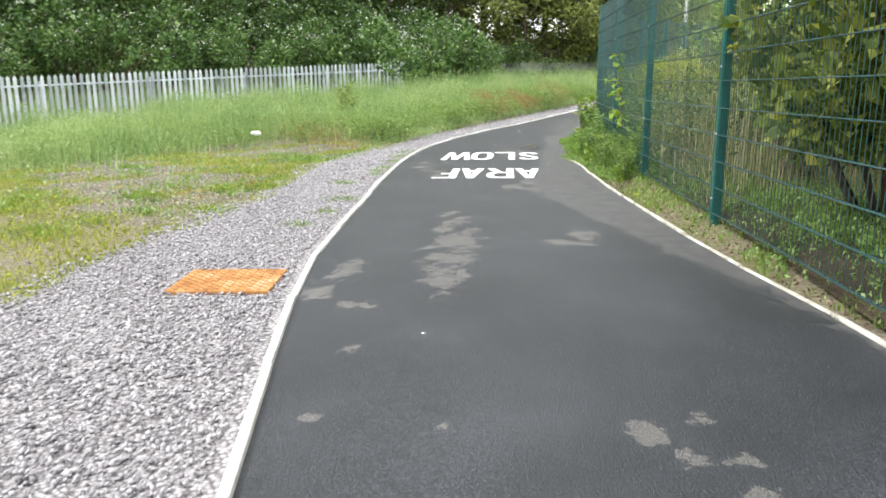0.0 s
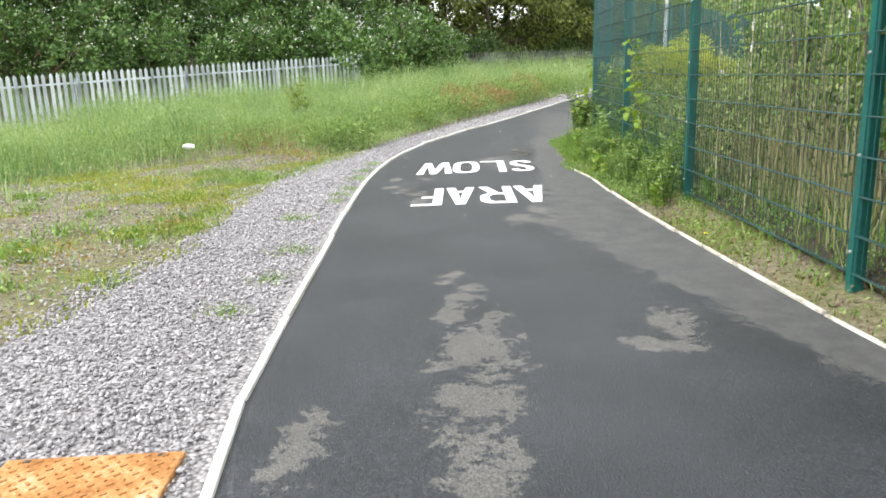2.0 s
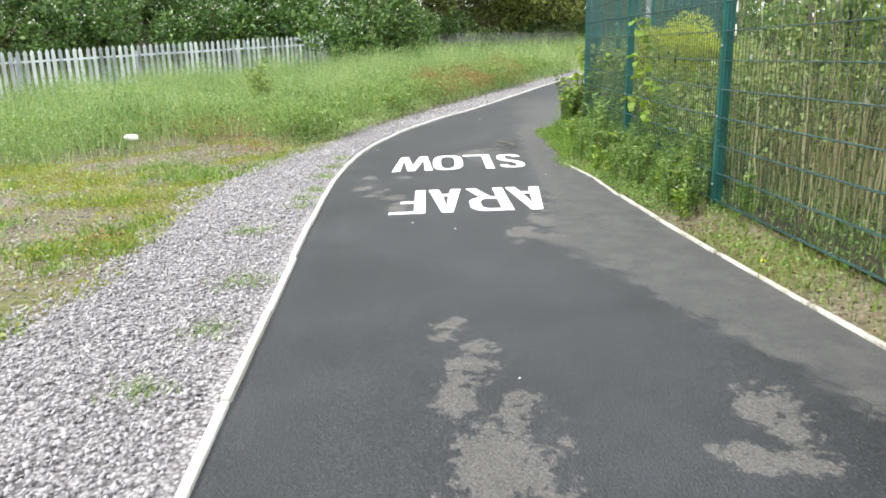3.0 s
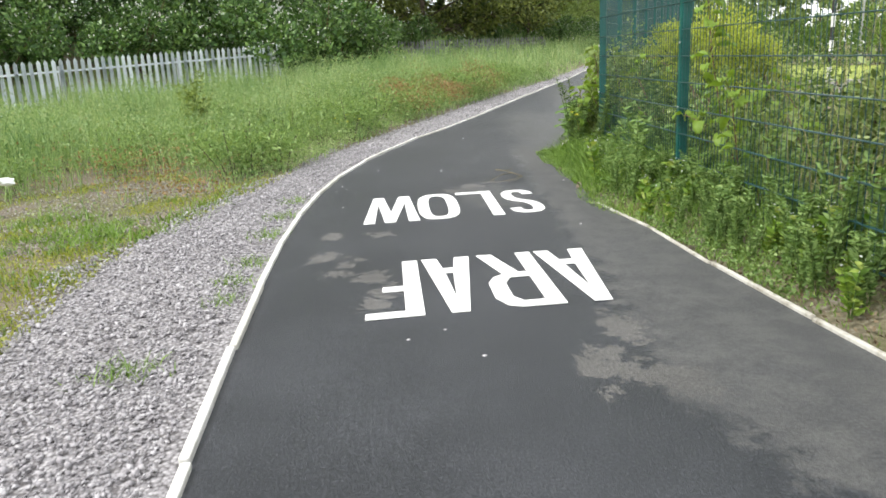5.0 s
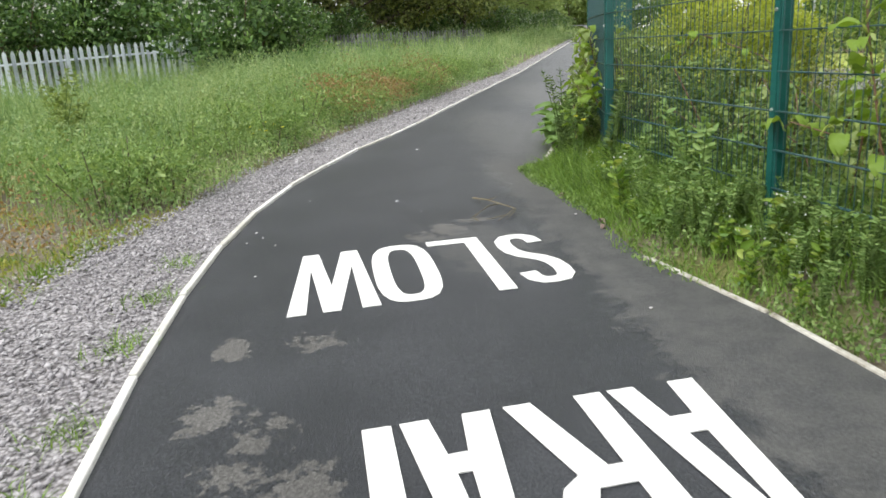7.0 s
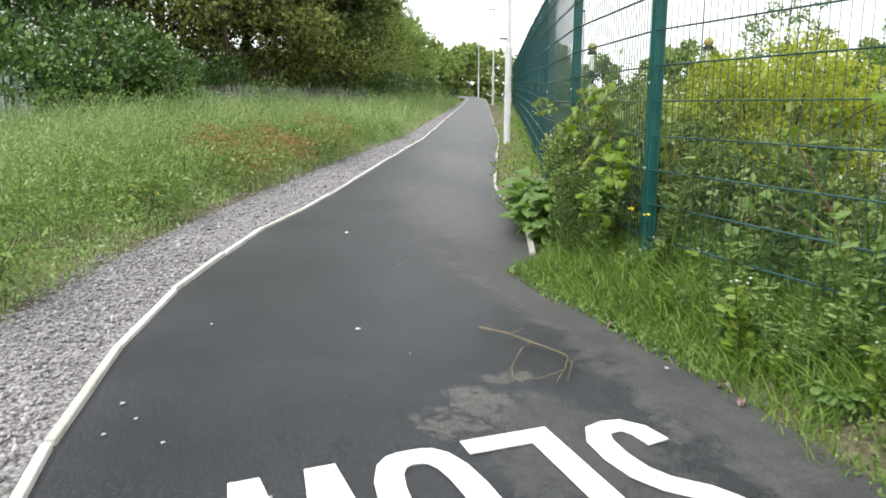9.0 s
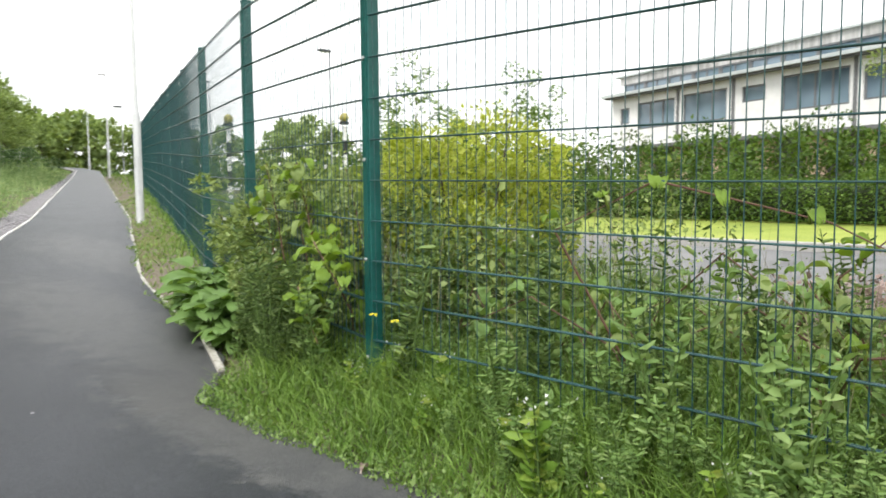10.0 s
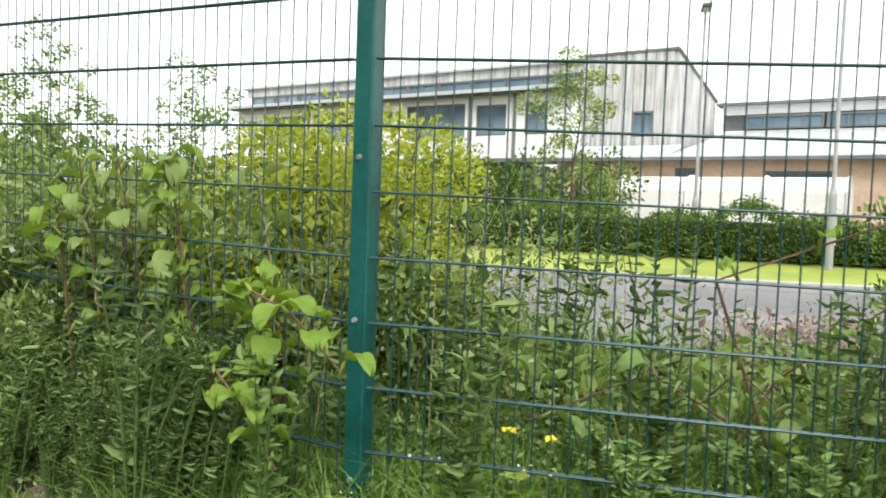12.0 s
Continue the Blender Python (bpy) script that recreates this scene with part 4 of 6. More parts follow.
# ---- bramble bank ----
def bush(name, w, h, mat, seed, label, count, leaf, flowers=0, petal=M_PETAL, category="bush", stems=10, petal_size=0.06, fl_only_top=True, aspect=0.62, lumps=11, spread=0.22):
    g = np.random.default_rng(seed)
    t = tagged(empty(name), label, category)
    blobs = [(g.normal() * w * spread, g.normal() * w * spread, h * g.uniform(0.2, 0.74), w * g.uniform(0.16, 0.3) * (11 / lumps) ** 0.5, g.uniform(0.6, 1.0)) for _ in range(lumps)]
    blobs.append((0, 0, h * 0.3, w * 0.34, 0.8))
    for k in range(stems):
        bm = bmesh.new()
        b = blobs[k % len(blobs)]
        tube(bm, [(b[0] * 0.2, b[1] * 0.2, -0.1), (b[0] * 0.7, b[1] * 0.7, b[2] * 0.6), (b[0] * 1.2, b[1] * 1.2, b[2] + b[3] * 0.8)], [0.012 * h, 0.008 * h, 0.003], 4)
        part("stem", bm, M_BRAMBLESTEM if mat in (M_BRAMBLE, M_VINE) else M_BARK, t)
    p, d = clumped(count, blobs, g, 0.6)
    p[:, 2] = np.maximum(p[:, 2], 0.01)
    v, f = leaves(p, leaf * np.exp(g.normal(0, 0.3, count)), g, 0.6, 0.15, aspect, d + np.array([0, 0, 0.35]), 0.14, mat is M_LEAFY)
    mesh_object("foliage", v, f, mat, t)
    if flowers:
        p, d = clumped(flowers, blobs, g, 1.0)
        k = d[:, 2] > (-0.1 if fl_only_top else -1)
        v, f = leaves(p[k] + d[k] * 0.03, petal_size, g, 0.3, 0, 0.95, d[k])
        tagged(mesh_object("flower_head", v, f, petal, t), kind="stuff")
    return t


bramble = bush("bramble_bush", 3.6, 2.4, M_BRAMBLE, 21, "dark green bramble thicket with white blossom on a bank", 11000, 0.085, 900, petal_size=0.055, lumps=22, spread=0.29)
bramble["group"] = "brambles on the bank"
place_first(bramble, -3.9, 26.4, 0.0, 1.35)
r = random.Random(4)
for x, y, s in [(-5.6, 26.0, 1.3), (-2.7, 28.2, 1.0), (-6.6, 27.4, 1.3), (-8.9, 24.4, 1.1), (-9.4, 27, 1.35), (-11.6, 21.6, 1.05), (-12, 24.2, 1.3), (-13.9, 19.2, 1.05), (-14.4, 21.8, 1.3), (-16, 17, 1.1),
                (-17, 19.4, 1.3), (-19.2, 14.4, 1.1), (-20, 17, 1.3), (-4.6, 29.4, 1.35), (-7, 30, 1.3), (-22, 12.3, 1.2), (-1.5, 32.0, 0.8), (2, 36, 0.7), (5.4, 39.8, 0.75), (7.2, 44.6, 0.7), (9.8, 51, 0.75), (13.0, 61, 0.7), (16.3, 73, 0.8), (18.6, 86.5, 1.1), (21.5, 88, 1.2), (24.5, 88.5, 1.2), (27.5, 87.5, 1.2), (30.5, 86, 1.2)]:
    put(bramble, x, y, r.uniform(0, 6.28), s)

# ---- shrubs and hedge beyond the mesh fence ----
hornbeam = bush("hornbeam_hedge_plant", 1.9, 2.9, M_HORNBEAM, 31, "tall hornbeam hedge plant with browning leaves behind the fence", 7500, 0.085, 0, stems=9, category="hedge")
hornbeam["group"] = "hornbeams behind the fence"
place_first(hornbeam, 3.5, 3.1)
for x, y, a, s in ((3.4, 2.2, 1.0, 1.05), (3.55, 1.1, 2.2, 1.1), (3.9, -0.4, 3.0, 1.1), (4.0, -2.0, 4.0, 1.1), (4.9, 2.6, 2.6, 1.1), (5.0, 1.2, 0.7, 1.1)):
    put(hornbeam, x, y, a, s)


def clipped_hedge(name, x0, x1, y0, y1, h, seed, label, count, leaf):
    """A trimmed hedge: a dense box of leaves with an uneven top."""
    g = np.random.default_rng(seed)
    t = tagged(empty(name, (x0 + x1) / 2, (y0 + y1) / 2, 0.1 + float(climb((x0 + x1) / 2))), label, "hedge")
    w, ln = x1 - x0, y1 - y0
    face = g.choice(3, count, p=(0.45, 0.1, 0.45))
    u, v, q = g.uniform(-0.5, 0.5, count), g.uniform(0, 1, count), g.uniform(-0.5, 0.5, count)
    p = np.stack([q * w, u * ln, v * h], -1)
    p[face == 0, 0] = -w / 2
    p[face == 1, 0] = w / 2
    p[face == 2, 2] = h
    bulge = 0.12 * np.sin(p[:, 1] * 2.1) + 0.09 * np.sin(p[:, 1] * 5.3 + 1)
    p[:, 2] += bulge * (p[:, 2] / h)
    p += g.normal(size=p.shape) * (0.06, 0.06, 0.06)
    p[:, 2] = np.maximum(p[:, 2], 0.03)
    vv, f = leaves(p, leaf, g, 1.0, 0.1, 0.6)
    mesh_object("foliage", vv, f, M_HEDGE, t)
    # near-black box among the leaves, painted as the shade inside the hedge
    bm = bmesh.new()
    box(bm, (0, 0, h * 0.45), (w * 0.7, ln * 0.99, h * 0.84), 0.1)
    part("shade_core", bm, M_HEDGESHADE, t)
    return t


hedge = clipped_hedge("clipped_hedge", 12.1, 13.6, -4.0, 24.0, 0.68, 41, "dense trimmed green hedge behind the lawn strip", 52000, 0.06)
hedge.rotation_euler = (0, 0, -0.09)
shrub = bush("shrub", 2.4, 1.75, M_HEDGE, 42, "loose green shrub between hedge and building", 2800, 0.08, 0, stems=6)
shrub["group"] = "shrubs before the building"
place_first(shrub, 17.0, 22.0)
r = random.Random(8)
for k, y in enumerate(np.arange(10.6, 33, 1.9)):
    put(shrub, 17.2 + r.uniform(-0.6, 1.6), float(y), r.uniform(0, 6.28), r.uniform(1.1, 1.45))
for y in (25, 27.5, 30, 32.5, 35, 37.5, 40):
    put(shrub, 13.5 + r.uniform(-1, 1), y, r.uniform(0, 6.28), r.uniform(0.9, 1.2))

golden = bush("golden_shrub", 1.4, 1.65, M_GOLD, 44, "golden yellow leaved shrub behind the fence", 15000, 0.03, 0, stems=8, aspect=0.5, lumps=18, spread=0.25)
golden["group"] = "golden shrubs behind the fence"
place_first(golden, 2.95, 10.85, 0.0, 1.0)
put(golden, 3.5, 11.0, 1.7, 0.82)
sapling = tree("sapling", 3.1, 1.3, M_WOOD3, 45, "slender young tree with thin open crown", 0.12, 3000, 0.06, 0.03)
sapling["group"] = "young trees by the road"
place_first(sapling, 10.9, 16.9)
put(sapling, 9.6, 18.7, 2.0, 1.08)
birch = tree("birch_tree", 3.6, 1.6, M_LEAFY, 46, "small birch with pale green airy crown before the building", 0.25, 4200, 0.065, 0.045)
place_first(birch, 14.9, 10.9, 0.0, 1.05)


# ---- lamps ----
def column_lamp(h, label, head):
    t = tagged(empty("street_lamp"), label, "street lamp")
    bm = bmesh.new()
    tube(bm, [(0, 0, -0.1), (0, 0, 0.9), (0, 0, 0.98)], [0.055, 0.055, 0.035], 14)
    part("base_column", bm, M_STREET, t, smooth_shade=False)
    bm = bmesh.new()
    tube(bm, [(0, 0, 0.98), (0, 0, h)], [0.03, 0.022], 12)
    part("shaft", bm, M_STREET, t)
    bm = bmesh.new()
    box(bm, (0, -0.057, 0.5), (0.07, 0.01, 0.4), 0.003)
    part("access_door", bm, M_LAMP, t)
    bm = bmesh.new()
    box(bm, (head, 0, h + 0.02), (0.42, 0.17, 0.07), 0.02)
    lantern = part("lantern", bm, M_DARKLAMP if head else M_LAMP, t, "dark flat lantern" if head else "")
    bm = bmesh.new()
    box(bm, (head, 0, h - 0.021), (0.3, 0.12, 0.012), 0.003)
    part("lens", bm, M_WHITE, lantern)
    return t


def path_lamp(h):
    t = tagged(empty("path_lamp"), "pale grey lamp column beside the path", "lamp post")
    bm = bmesh.new()
    tube(bm, [(0, 0, -0.2), (0, 0, 1.75), (0, 0, 1.83)], [0.062, 0.062, 0.045], 16)
    part("base_column", bm, M_LAMP, t)
    bm = bmesh.new()
    tube(bm, [(0, 0, 1.83), (0, 0, h)], [0.04, 0.028], 12)
    part("shaft", bm, M_LAMP, t)
    bm = bmesh.new()
    box(bm, (0, -0.066, 0.7), (0.07, 0.01, 0.45), 0.003)
    part("access_door", bm, M_LAMP, t)
    bm = bmesh.new()
    box(bm, (-0.15, 0, h + 0.01), (0.4, 0.16, 0.06), 0.02)
    part("lantern", bm, M_LAMP, t)
    return t


pl = path_lamp(5.0)
pl["group"] = "lamps along the path"
pl.location = (4.535, 19.94, 0.6)
for x, y in ((12.95, 45.0), (19.3, 67.0), (26.6, 93.0)):
    copy_thing(pl, Matrix.Translation((x, y, float(rise(y)))))
sl = column_lamp(4.35, "thin grey street lamp column beside the road", -0.2)
sl["group"] = "street lamps by the road"
sl.location = (14.1, 8.5, 0.1 + float(climb(14.1)))
for x, y, s in ((11.3, 6.87, 1.2), (13.6, 27.2, 1.15), (13.7, 35.7, 1.15), (14.3, 46.7, 1.15)):
    c = copy_thing(sl, Matrix.Translation((x, y, 0.1 + float(climb(x)))))
    c.scale = (1, 1, s)


def beacon():
    t = tagged(empty("crossing_beacon"), "black and white striped crossing beacon with yellow globe", "beacon")
    for k in range(7):
        bm = bmesh.new()
        bmesh.ops.create_cone(bm, cap_ends=True, segments=14, radius1=0.05, radius2=0.05, depth=0.31, matrix=Matrix.Translation((0, 0, 0.155 + 0.31 * k)))
        part("stripe", bm, M_BLACK if k % 2 else M_WHITE, t)
    bm = bmesh.new()
    bmesh.ops.create_uvsphere(bm, u_segments=18, v_segments=12, radius=0.105, matrix=Matrix.Translation((0, 0, 2.36)))
    part("globe", bm, M_GLOBE, t, "yellow globe", True)
    bm = bmesh.new()
    bmesh.ops.create_cone(bm, cap_ends=True, segments=14, radius1=0.11, radius2=0.11, depth=0.06, matrix=Matrix.Translation((0, 0, 2.24)))
    part("collar", bm, M_BLACK, t)
    return t


b = beacon()
b["group"] = "beacons of the crossing"
b.location = (9.45, 20.87, 0.33)
copy_thing(b, Matrix.Translation((7.41, 22.27, 0.28)))


# ---- building beyond the road ----
class Facade:
    """Plan frame of the building: s runs along its front away from the gable corner, q goes back into it."""
    ox, oy, base, size = 22.94, 8.5, 0.92, 0.877
    dx, dy = 0.312, 0.95

    @classmethod
    def at(cls, s, q, z):
        s, q = s * cls.size, q * cls.size
        return (cls.ox + cls.dx * s + cls.dy * q, cls.oy + cls.dy * s - cls.dx * q, cls.base + cls.size * z)


TURN_B = math.atan2(0.95, 0.312)


def slab(name, s0, s1, q0, q1, z0, z1, mat, parent, label="", bevel=0.0):
    """A block of the building in its plan frame; what stands on the ground is founded in it."""
    z0 = -0.5 if z0 == 0 else z0
    bm = bmesh.new()
    box(bm, (0, 0, 0), (abs(s1 - s0) * Facade.size, abs(q1 - q0) * Facade.size, abs(z1 - z0) * Facade.size), bevel)
    ob = part(name, bm, mat, parent, label)
    ob.matrix_basis = Matrix.Translation(Facade.at((s0 + s1) / 2, (q0 + q1) / 2, (z0 + z1) / 2)) @ Matrix.Rotation(TURN_B, 4, "Z")
    return ob


def window(parent, s0, s1, q, z0, z1, bars):
    """Glass set back in a dark frame with mullions."""
    w = slab("window", s0, s1, q + 0.02, q + 0.06, z0, z1, M_GLASS, parent, "dark reflecting window")
    for a, b_, c, d in ((s0, s1, z0, z0 + 0.07), (s0, s1, z1 - 0.07, z1), (s0, s0 + 0.07, z0 + 0.07, z1 - 0.07), (s1 - 0.07, s1, z0 + 0.07, z1 - 0.07)):
        f = slab("frame", a, b_, q - 0.04, q + 0.02, c, d, M_TRIM, parent)
    for k in range(1, bars + 1):
        x = s0 + (s1 - s0) * k / (bars + 1)
        slab("mullion", x - 0.03, x + 0.03, q - 0.03, q + 0.02, z0 + 0.07, z1 - 0.07, M_TRIM, parent)
    return w


def long_building():
    t = tagged(empty("school_building"), "long white rendered two storey building with blue-grey window bands", "building")
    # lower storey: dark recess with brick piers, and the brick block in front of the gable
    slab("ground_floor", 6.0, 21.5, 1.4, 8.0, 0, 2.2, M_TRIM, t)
    for k in range(6):
        slab("brick_pier", 7.5 + 2.4 * k, 8.1 + 2.4 * k, 0.5, 0.9, 0, 2.2, M_BRICK, t)
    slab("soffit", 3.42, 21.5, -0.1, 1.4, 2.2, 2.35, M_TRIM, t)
    # white first floor, pierced by windows: wall pieces between and around them
    wins = [(4.79, 5.76, 3.25, 4.5, 1), (6.56, 7.93, 3.25, 4.47, 1), (8.44, 11.36, 3.19, 4.58, 3), (12.1, 13.3, 3.75, 4.42, 0), (14.1, 16.7, 3.15, 4.5, 2), (17.2, 19.8, 3.15, 4.45, 2), (20.4, 21.1, 3.5, 4.3, 0)]
    edge = 3.42
    for s0, s1, z0, z1, bars in wins:
        slab("wall_panel", edge, s0, 0, 0.3, 2.35, 4.86, M_RENDER, t)
        slab("wall_sill", s0, s1, 0, 0.3, 2.35, z0, M_RENDER, t)
        slab("wall_lintel", s0, s1, 0, 0.3, z1, 4.86, M_RENDER, t)
        window(t, s0, s1, 0.1, z0, z1, bars)
        edge = s1
    slab("wall_panel", edge, 21.7, 0, 0.3, 2.35, 4.86, M_RENDER, t)
    for s in (6.16, 8.18, 13.7, 16.95):
        slab("downpipe", s - 0.05, s + 0.05, -0.1, 0.0, 2.35, 4.84, M_TRIM, t)
    slab("gutter", 3.42, 22.0, -0.55, 0.3, 4.88, 5.02, M_ROOF, t, "pale overhanging gutter")
    # dark strip added below the gutter to draw its shadow on the wall
    slab("painted_gutter_shadow", 3.42, 21.9, -0.4, 0.25, 4.82, 4.88, M_TRIM, t)
    # clerestory band and upper cladding
    slab("clerestory_wall", 3.42, 21.4, 0.32, 0.6, 5.02, 5.1, M_CLAD, t)
    for k in range(11):
        s0 = 3.6 + k * 1.6
        window(t, s0, s0 + 1.55, 0.34, 5.1, 5.55, 1)
    slab("upper_cladding", 3.42, 21.5, 0.34, 0.8, 5.55, 5.94, M_CLAD, t)
    slab("roof", 3.42, 21.8, 0.2, 7.0, 5.94, 6.02, M_ROOF, t)
    # gable block: stained cladding in upright sheets
    for k in range(9):
        s0 = k * 0.38
        slab("cladding_sheet", s0 + 0.01, s0 + 0.37, -0.02, 0.25, 2.2 if not 2 <= k <= 3 else 3.95, 6.0, M_CLAD, t)
    slab("cladding_sheet", 0.77, 1.51, -0.02, 0.25, 2.2, 3.05, M_CLAD, t)
    window(t, 0.77, 1.51, 0.02, 3.05, 3.95, 1)
    # receding side wall with falling top
    bm = bmesh.new()
    a = [Facade.at(0, 0.25, 0), Facade.at(0, 5.8, 0), Facade.at(0, 5.8, 5.05), Facade.at(0, 0.25, 6.0)]
    b_ = [Facade.at(0.25, 0.25, 0), Facade.at(0.25, 5.8, 0), Facade.at(0.25, 5.8, 5.05), Facade.at(0.25, 0.25, 6.0)]
    va, vb = [bm.verts.new(p) for p in a], [bm.verts.new(p) for p in b_]
    bm.faces.new(va[::-1])
    bm.faces.new(vb)
    for k in range(4):
        bm.faces.new((va[k], va[(k + 1) % 4], vb[(k + 1) % 4], vb[k]))
    part("side_wall", bm, M_CLAD, t)
    bm = bmesh.new()
    tube(bm, [Facade.at(0.0, -0.1, 6.03), Facade.at(0.0, 5.9, 5.07)], [0.07, 0.07], 4)
    part("verge_trim", bm, M_TRIM, t)
    slab("parapet_trim", 0, 3.42, -0.06, 0.27, 6.0, 6.08, M_TRIM, t)
    return t


def wing():
    t = tagged(empty("brick_wing"), "low orange brick wing with metal lean-to roof and white upper wall", "building")
    slab("upper_wall", -16, -0.3, 5.8, 6.2, 2.6, 3.85, M_RENDER, t)
    for k in range(5):
        s1 = -1.2 - k * 2.9
        window(t, s1 - 2.8, s1, 5.75, 3.9, 4.45, 3)
    slab("upper_wall_top", -16, -0.3, 5.8, 6.2, 4.5, 4.85, M_RENDER, t)
    slab("wall_core", -16, -0.3, 6.0, 6.2, 3.85, 4.5, M_TRIM, t)
    slab("roof_edge", -16, -0.1, 5.5, 6.4, 4.85, 4.95, M_TRIM, t)
    # lean-to roof in standing sheets
    for k in range(20):
        s0, s1 = 3.6 - k * 0.98, 3.6 - (k + 1) * 0.98 + 0.015
        bm = bmesh.new()
        q1, z1 = (-0.05, 2.75) if s1 > -0.4 else (5.75, 3.75)
        top = [Facade.at(s0, -1.9, 2.2), Facade.at(s1, -1.9, 2.2), Facade.at(s1, q1, z1), Facade.at(s0, q1, z1)]
        v0 = [bm.verts.new(p) for p in top]
        v1 = [bm.verts.new((p[0], p[1], p[2] - 0.06)) for p in top]
        bm.faces.new(v0)
        bm.faces.new(v1[::-1])
        for j in range(4):
            bm.faces.new((v0[j], v1[j], v1[(j + 1) % 4], v0[(j + 1) % 4]))
        bmesh.ops.recalc_face_normals(bm, faces=bm.faces)
        part("roof_sheet", bm, M_ROOF, t)
    slab("gutter", -16, 3.6, -2.0, -1.85, 2.06, 2.16, M_TRIM, t)
    edge = -16
    for s0, s1, z0, z1 in ((-12.5, -11.5, 0.4, 1.7), (-9.4, -8.4, 0.4, 1.7), (-7.6, -6.8, 0.4, 1.7), (-5.0, -3.2, 1.0, 1.75), (-1.2, -0.5, 1.05, 1.85), (1.6, 2.4, 0.9, 1.85)):
        slab("brick_wall", edge, s0, -1.6, -1.3, 0, 2.1, M_BRICK, t)
        slab("brick_apron", s0, s1, -1.6, -1.3, 0, z0, M_BRICK, t)
        slab("brick_lintel", s0, s1, -1.6, -1.3, z1, 2.1, M_BRICK, t)
        window(t, s0, s1, -1.5, z0, z1, 1)
        edge = s1
    slab("brick_wall", edge, 3.6, -1.6, -1.3, 0, 2.1, M_BRICK, t)
    return t


long_building()
wing()
shelter = tagged(empty("covered_shelter"), "white sheet covered shelter with rounded roof before the brick wing", "shelter")
bm = bmesh.new()
prof = [(0, 0), (0, 1.0), (0.12, 1.28), (0.4, 1.42), (0.9, 1.45), (1.4, 1.42), (1.68, 1.28), (1.8, 1.0), (1.8, 0)]
rows = [[bm.verts.new(Facade.at(s, -4.4 + q, z)) for q, z in prof] for s in (-5.6, -5.4, -2.6, 0.2, 0.4)]
for r0, r1 in zip(rows, rows[1:]):
    for k in range(len(prof) - 1):
        bm.faces.new((r0[k], r0[k + 1], r1[k + 1], r1[k]))
bm.faces.new(rows[0])
bm.faces.new(rows[-1][::-1])
part("sheet", bm, M_CANOPY, shelter)
for s in (-5.6, -3.6, -1.6, 0.4):
    bm = bmesh.new()
    tube(bm, [Facade.at(s, -4.42 + q, z + 0.02) for q, z in prof], [0.03] * len(prof), 5)
    part("hoop", bm, M_LAMP, shelter)

# ---- meadow on the far side of the gravel ----
g = np.random.default_rng(51)


def scatter(n, x0, x1, y0, y1, keep):
    x, y = g.uniform(x0, x1, n), g.uniform(y0, y1, n)
    k = g.uniform(0, 1, n) < keep(x, y)
    return x[k], y[k]


def wave(x, y, s, seed):
    return 0.5 + 0.25 * (np.sin(x * s + seed) * np.cos(y * s * 1.3 - seed) + np.sin((x + y) * s * 0.7 + 2 * seed) + 0.6 * np.sin(x * s * 2.3 - y * s * 1.9 + seed))


def bare(x, y):
    """1 on the stony bare ground near the gravel, 0 in tall growth."""
    a = smooth(1.25, 0.7, ((x + 3.7) / 2.6) ** 2 + ((y - 6.3) / 4.4) ** 2 + 0.5 * (wave(x, y, 1.7, 1) - 0.5))
    near_edge = smooth(1.1, 0.1, along(GRAVEL_EDGE, y) - x) * smooth(11.5, 8.5, y)
    south = smooth(4.5, 2.0, y) * smooth(-7.5, -4.0, x)
    return np.maximum(np.maximum(a, near_edge), south * 0.9)


def meadow_keep(x, y):
    off = along(GRAVEL_EDGE, y) - x
    return (off > -0.05) * (behind(x, y) < 0.6) * (1 - 0.93 * bare(x, y)) * (0.45 + 0.55 * wave(x, y, 1.1, 3))


def tall(x, y):
    off = along(GRAVEL_EDGE, y) - x
    return (0.15 + 0.43 * smooth(0.0, 1.6, off)) * (0.3 + 0.5 * wave(x, y, 0.8, 5) + 0.85 * wave(x, y, 2.1, 2) ** 1.5 + 0.25 * wave(x, y, 5.3, 6)) * (1 - 0.6 * bare(x, y))


pieces = []
for n, x0, x1, y0, y1, w in ((48000, -9, 4, 3, 22, 0.009), (40000, -22, -5, 2, 24, 0.016), (30000, -6, 13, 20, 45, 0.02), (9000, 4, 20, 40, 80, 0.04)):
    x, y = scatter(n, x0, x1, y0, y1, meadow_keep)
    pieces.append(blades(x, y, ground_z(x, y) - 0.01, tall(x, y), w, g, 0.4))
x, y = scatter(60000, -24, 6, 8, 38, lambda a, b_: (behind(a, b_) > 0.3) * (behind(a, b_) < 2.6) * (0.4 + 0.6 * wave(a, b_, 1.3, 2)))
pieces.append(blades(x, y, ground_z(x, y) - 0.01, 1.0, 0.03, g, 0.35))
tagged(mesh_object("meadow_grass", *join(pieces), M_MEADOW), "tall pale green meadow grass", "grass", kind="stuff")
# leafy weeds among the grass
pieces = []
for n, x0, x1, y0, y1, s in ((230000, -9, 4, 3, 22, 0.04), (70000, -22, -5, 2, 24, 0.055), (50000, -6, 13, 20, 45, 0.065), (10000, 4, 20, 40, 80, 0.12)):
    x, y = scatter(n, x0, x1, y0, y1, meadow_keep)
    z = ground_z(x, y) + tall(x, y) * g.uniform(0.3, 1.1, len(x))
    pieces.append(leaves(np.stack([x, y, z], -1), s, g, 0.8, 0, 0.4, np.tile((0, 0, 0.5), (len(x), 1))))
tagged(mesh_object("meadow_weeds", *join(pieces), M_MEADOW), "leafy light green weeds in the meadow", "weeds", kind="stuff")
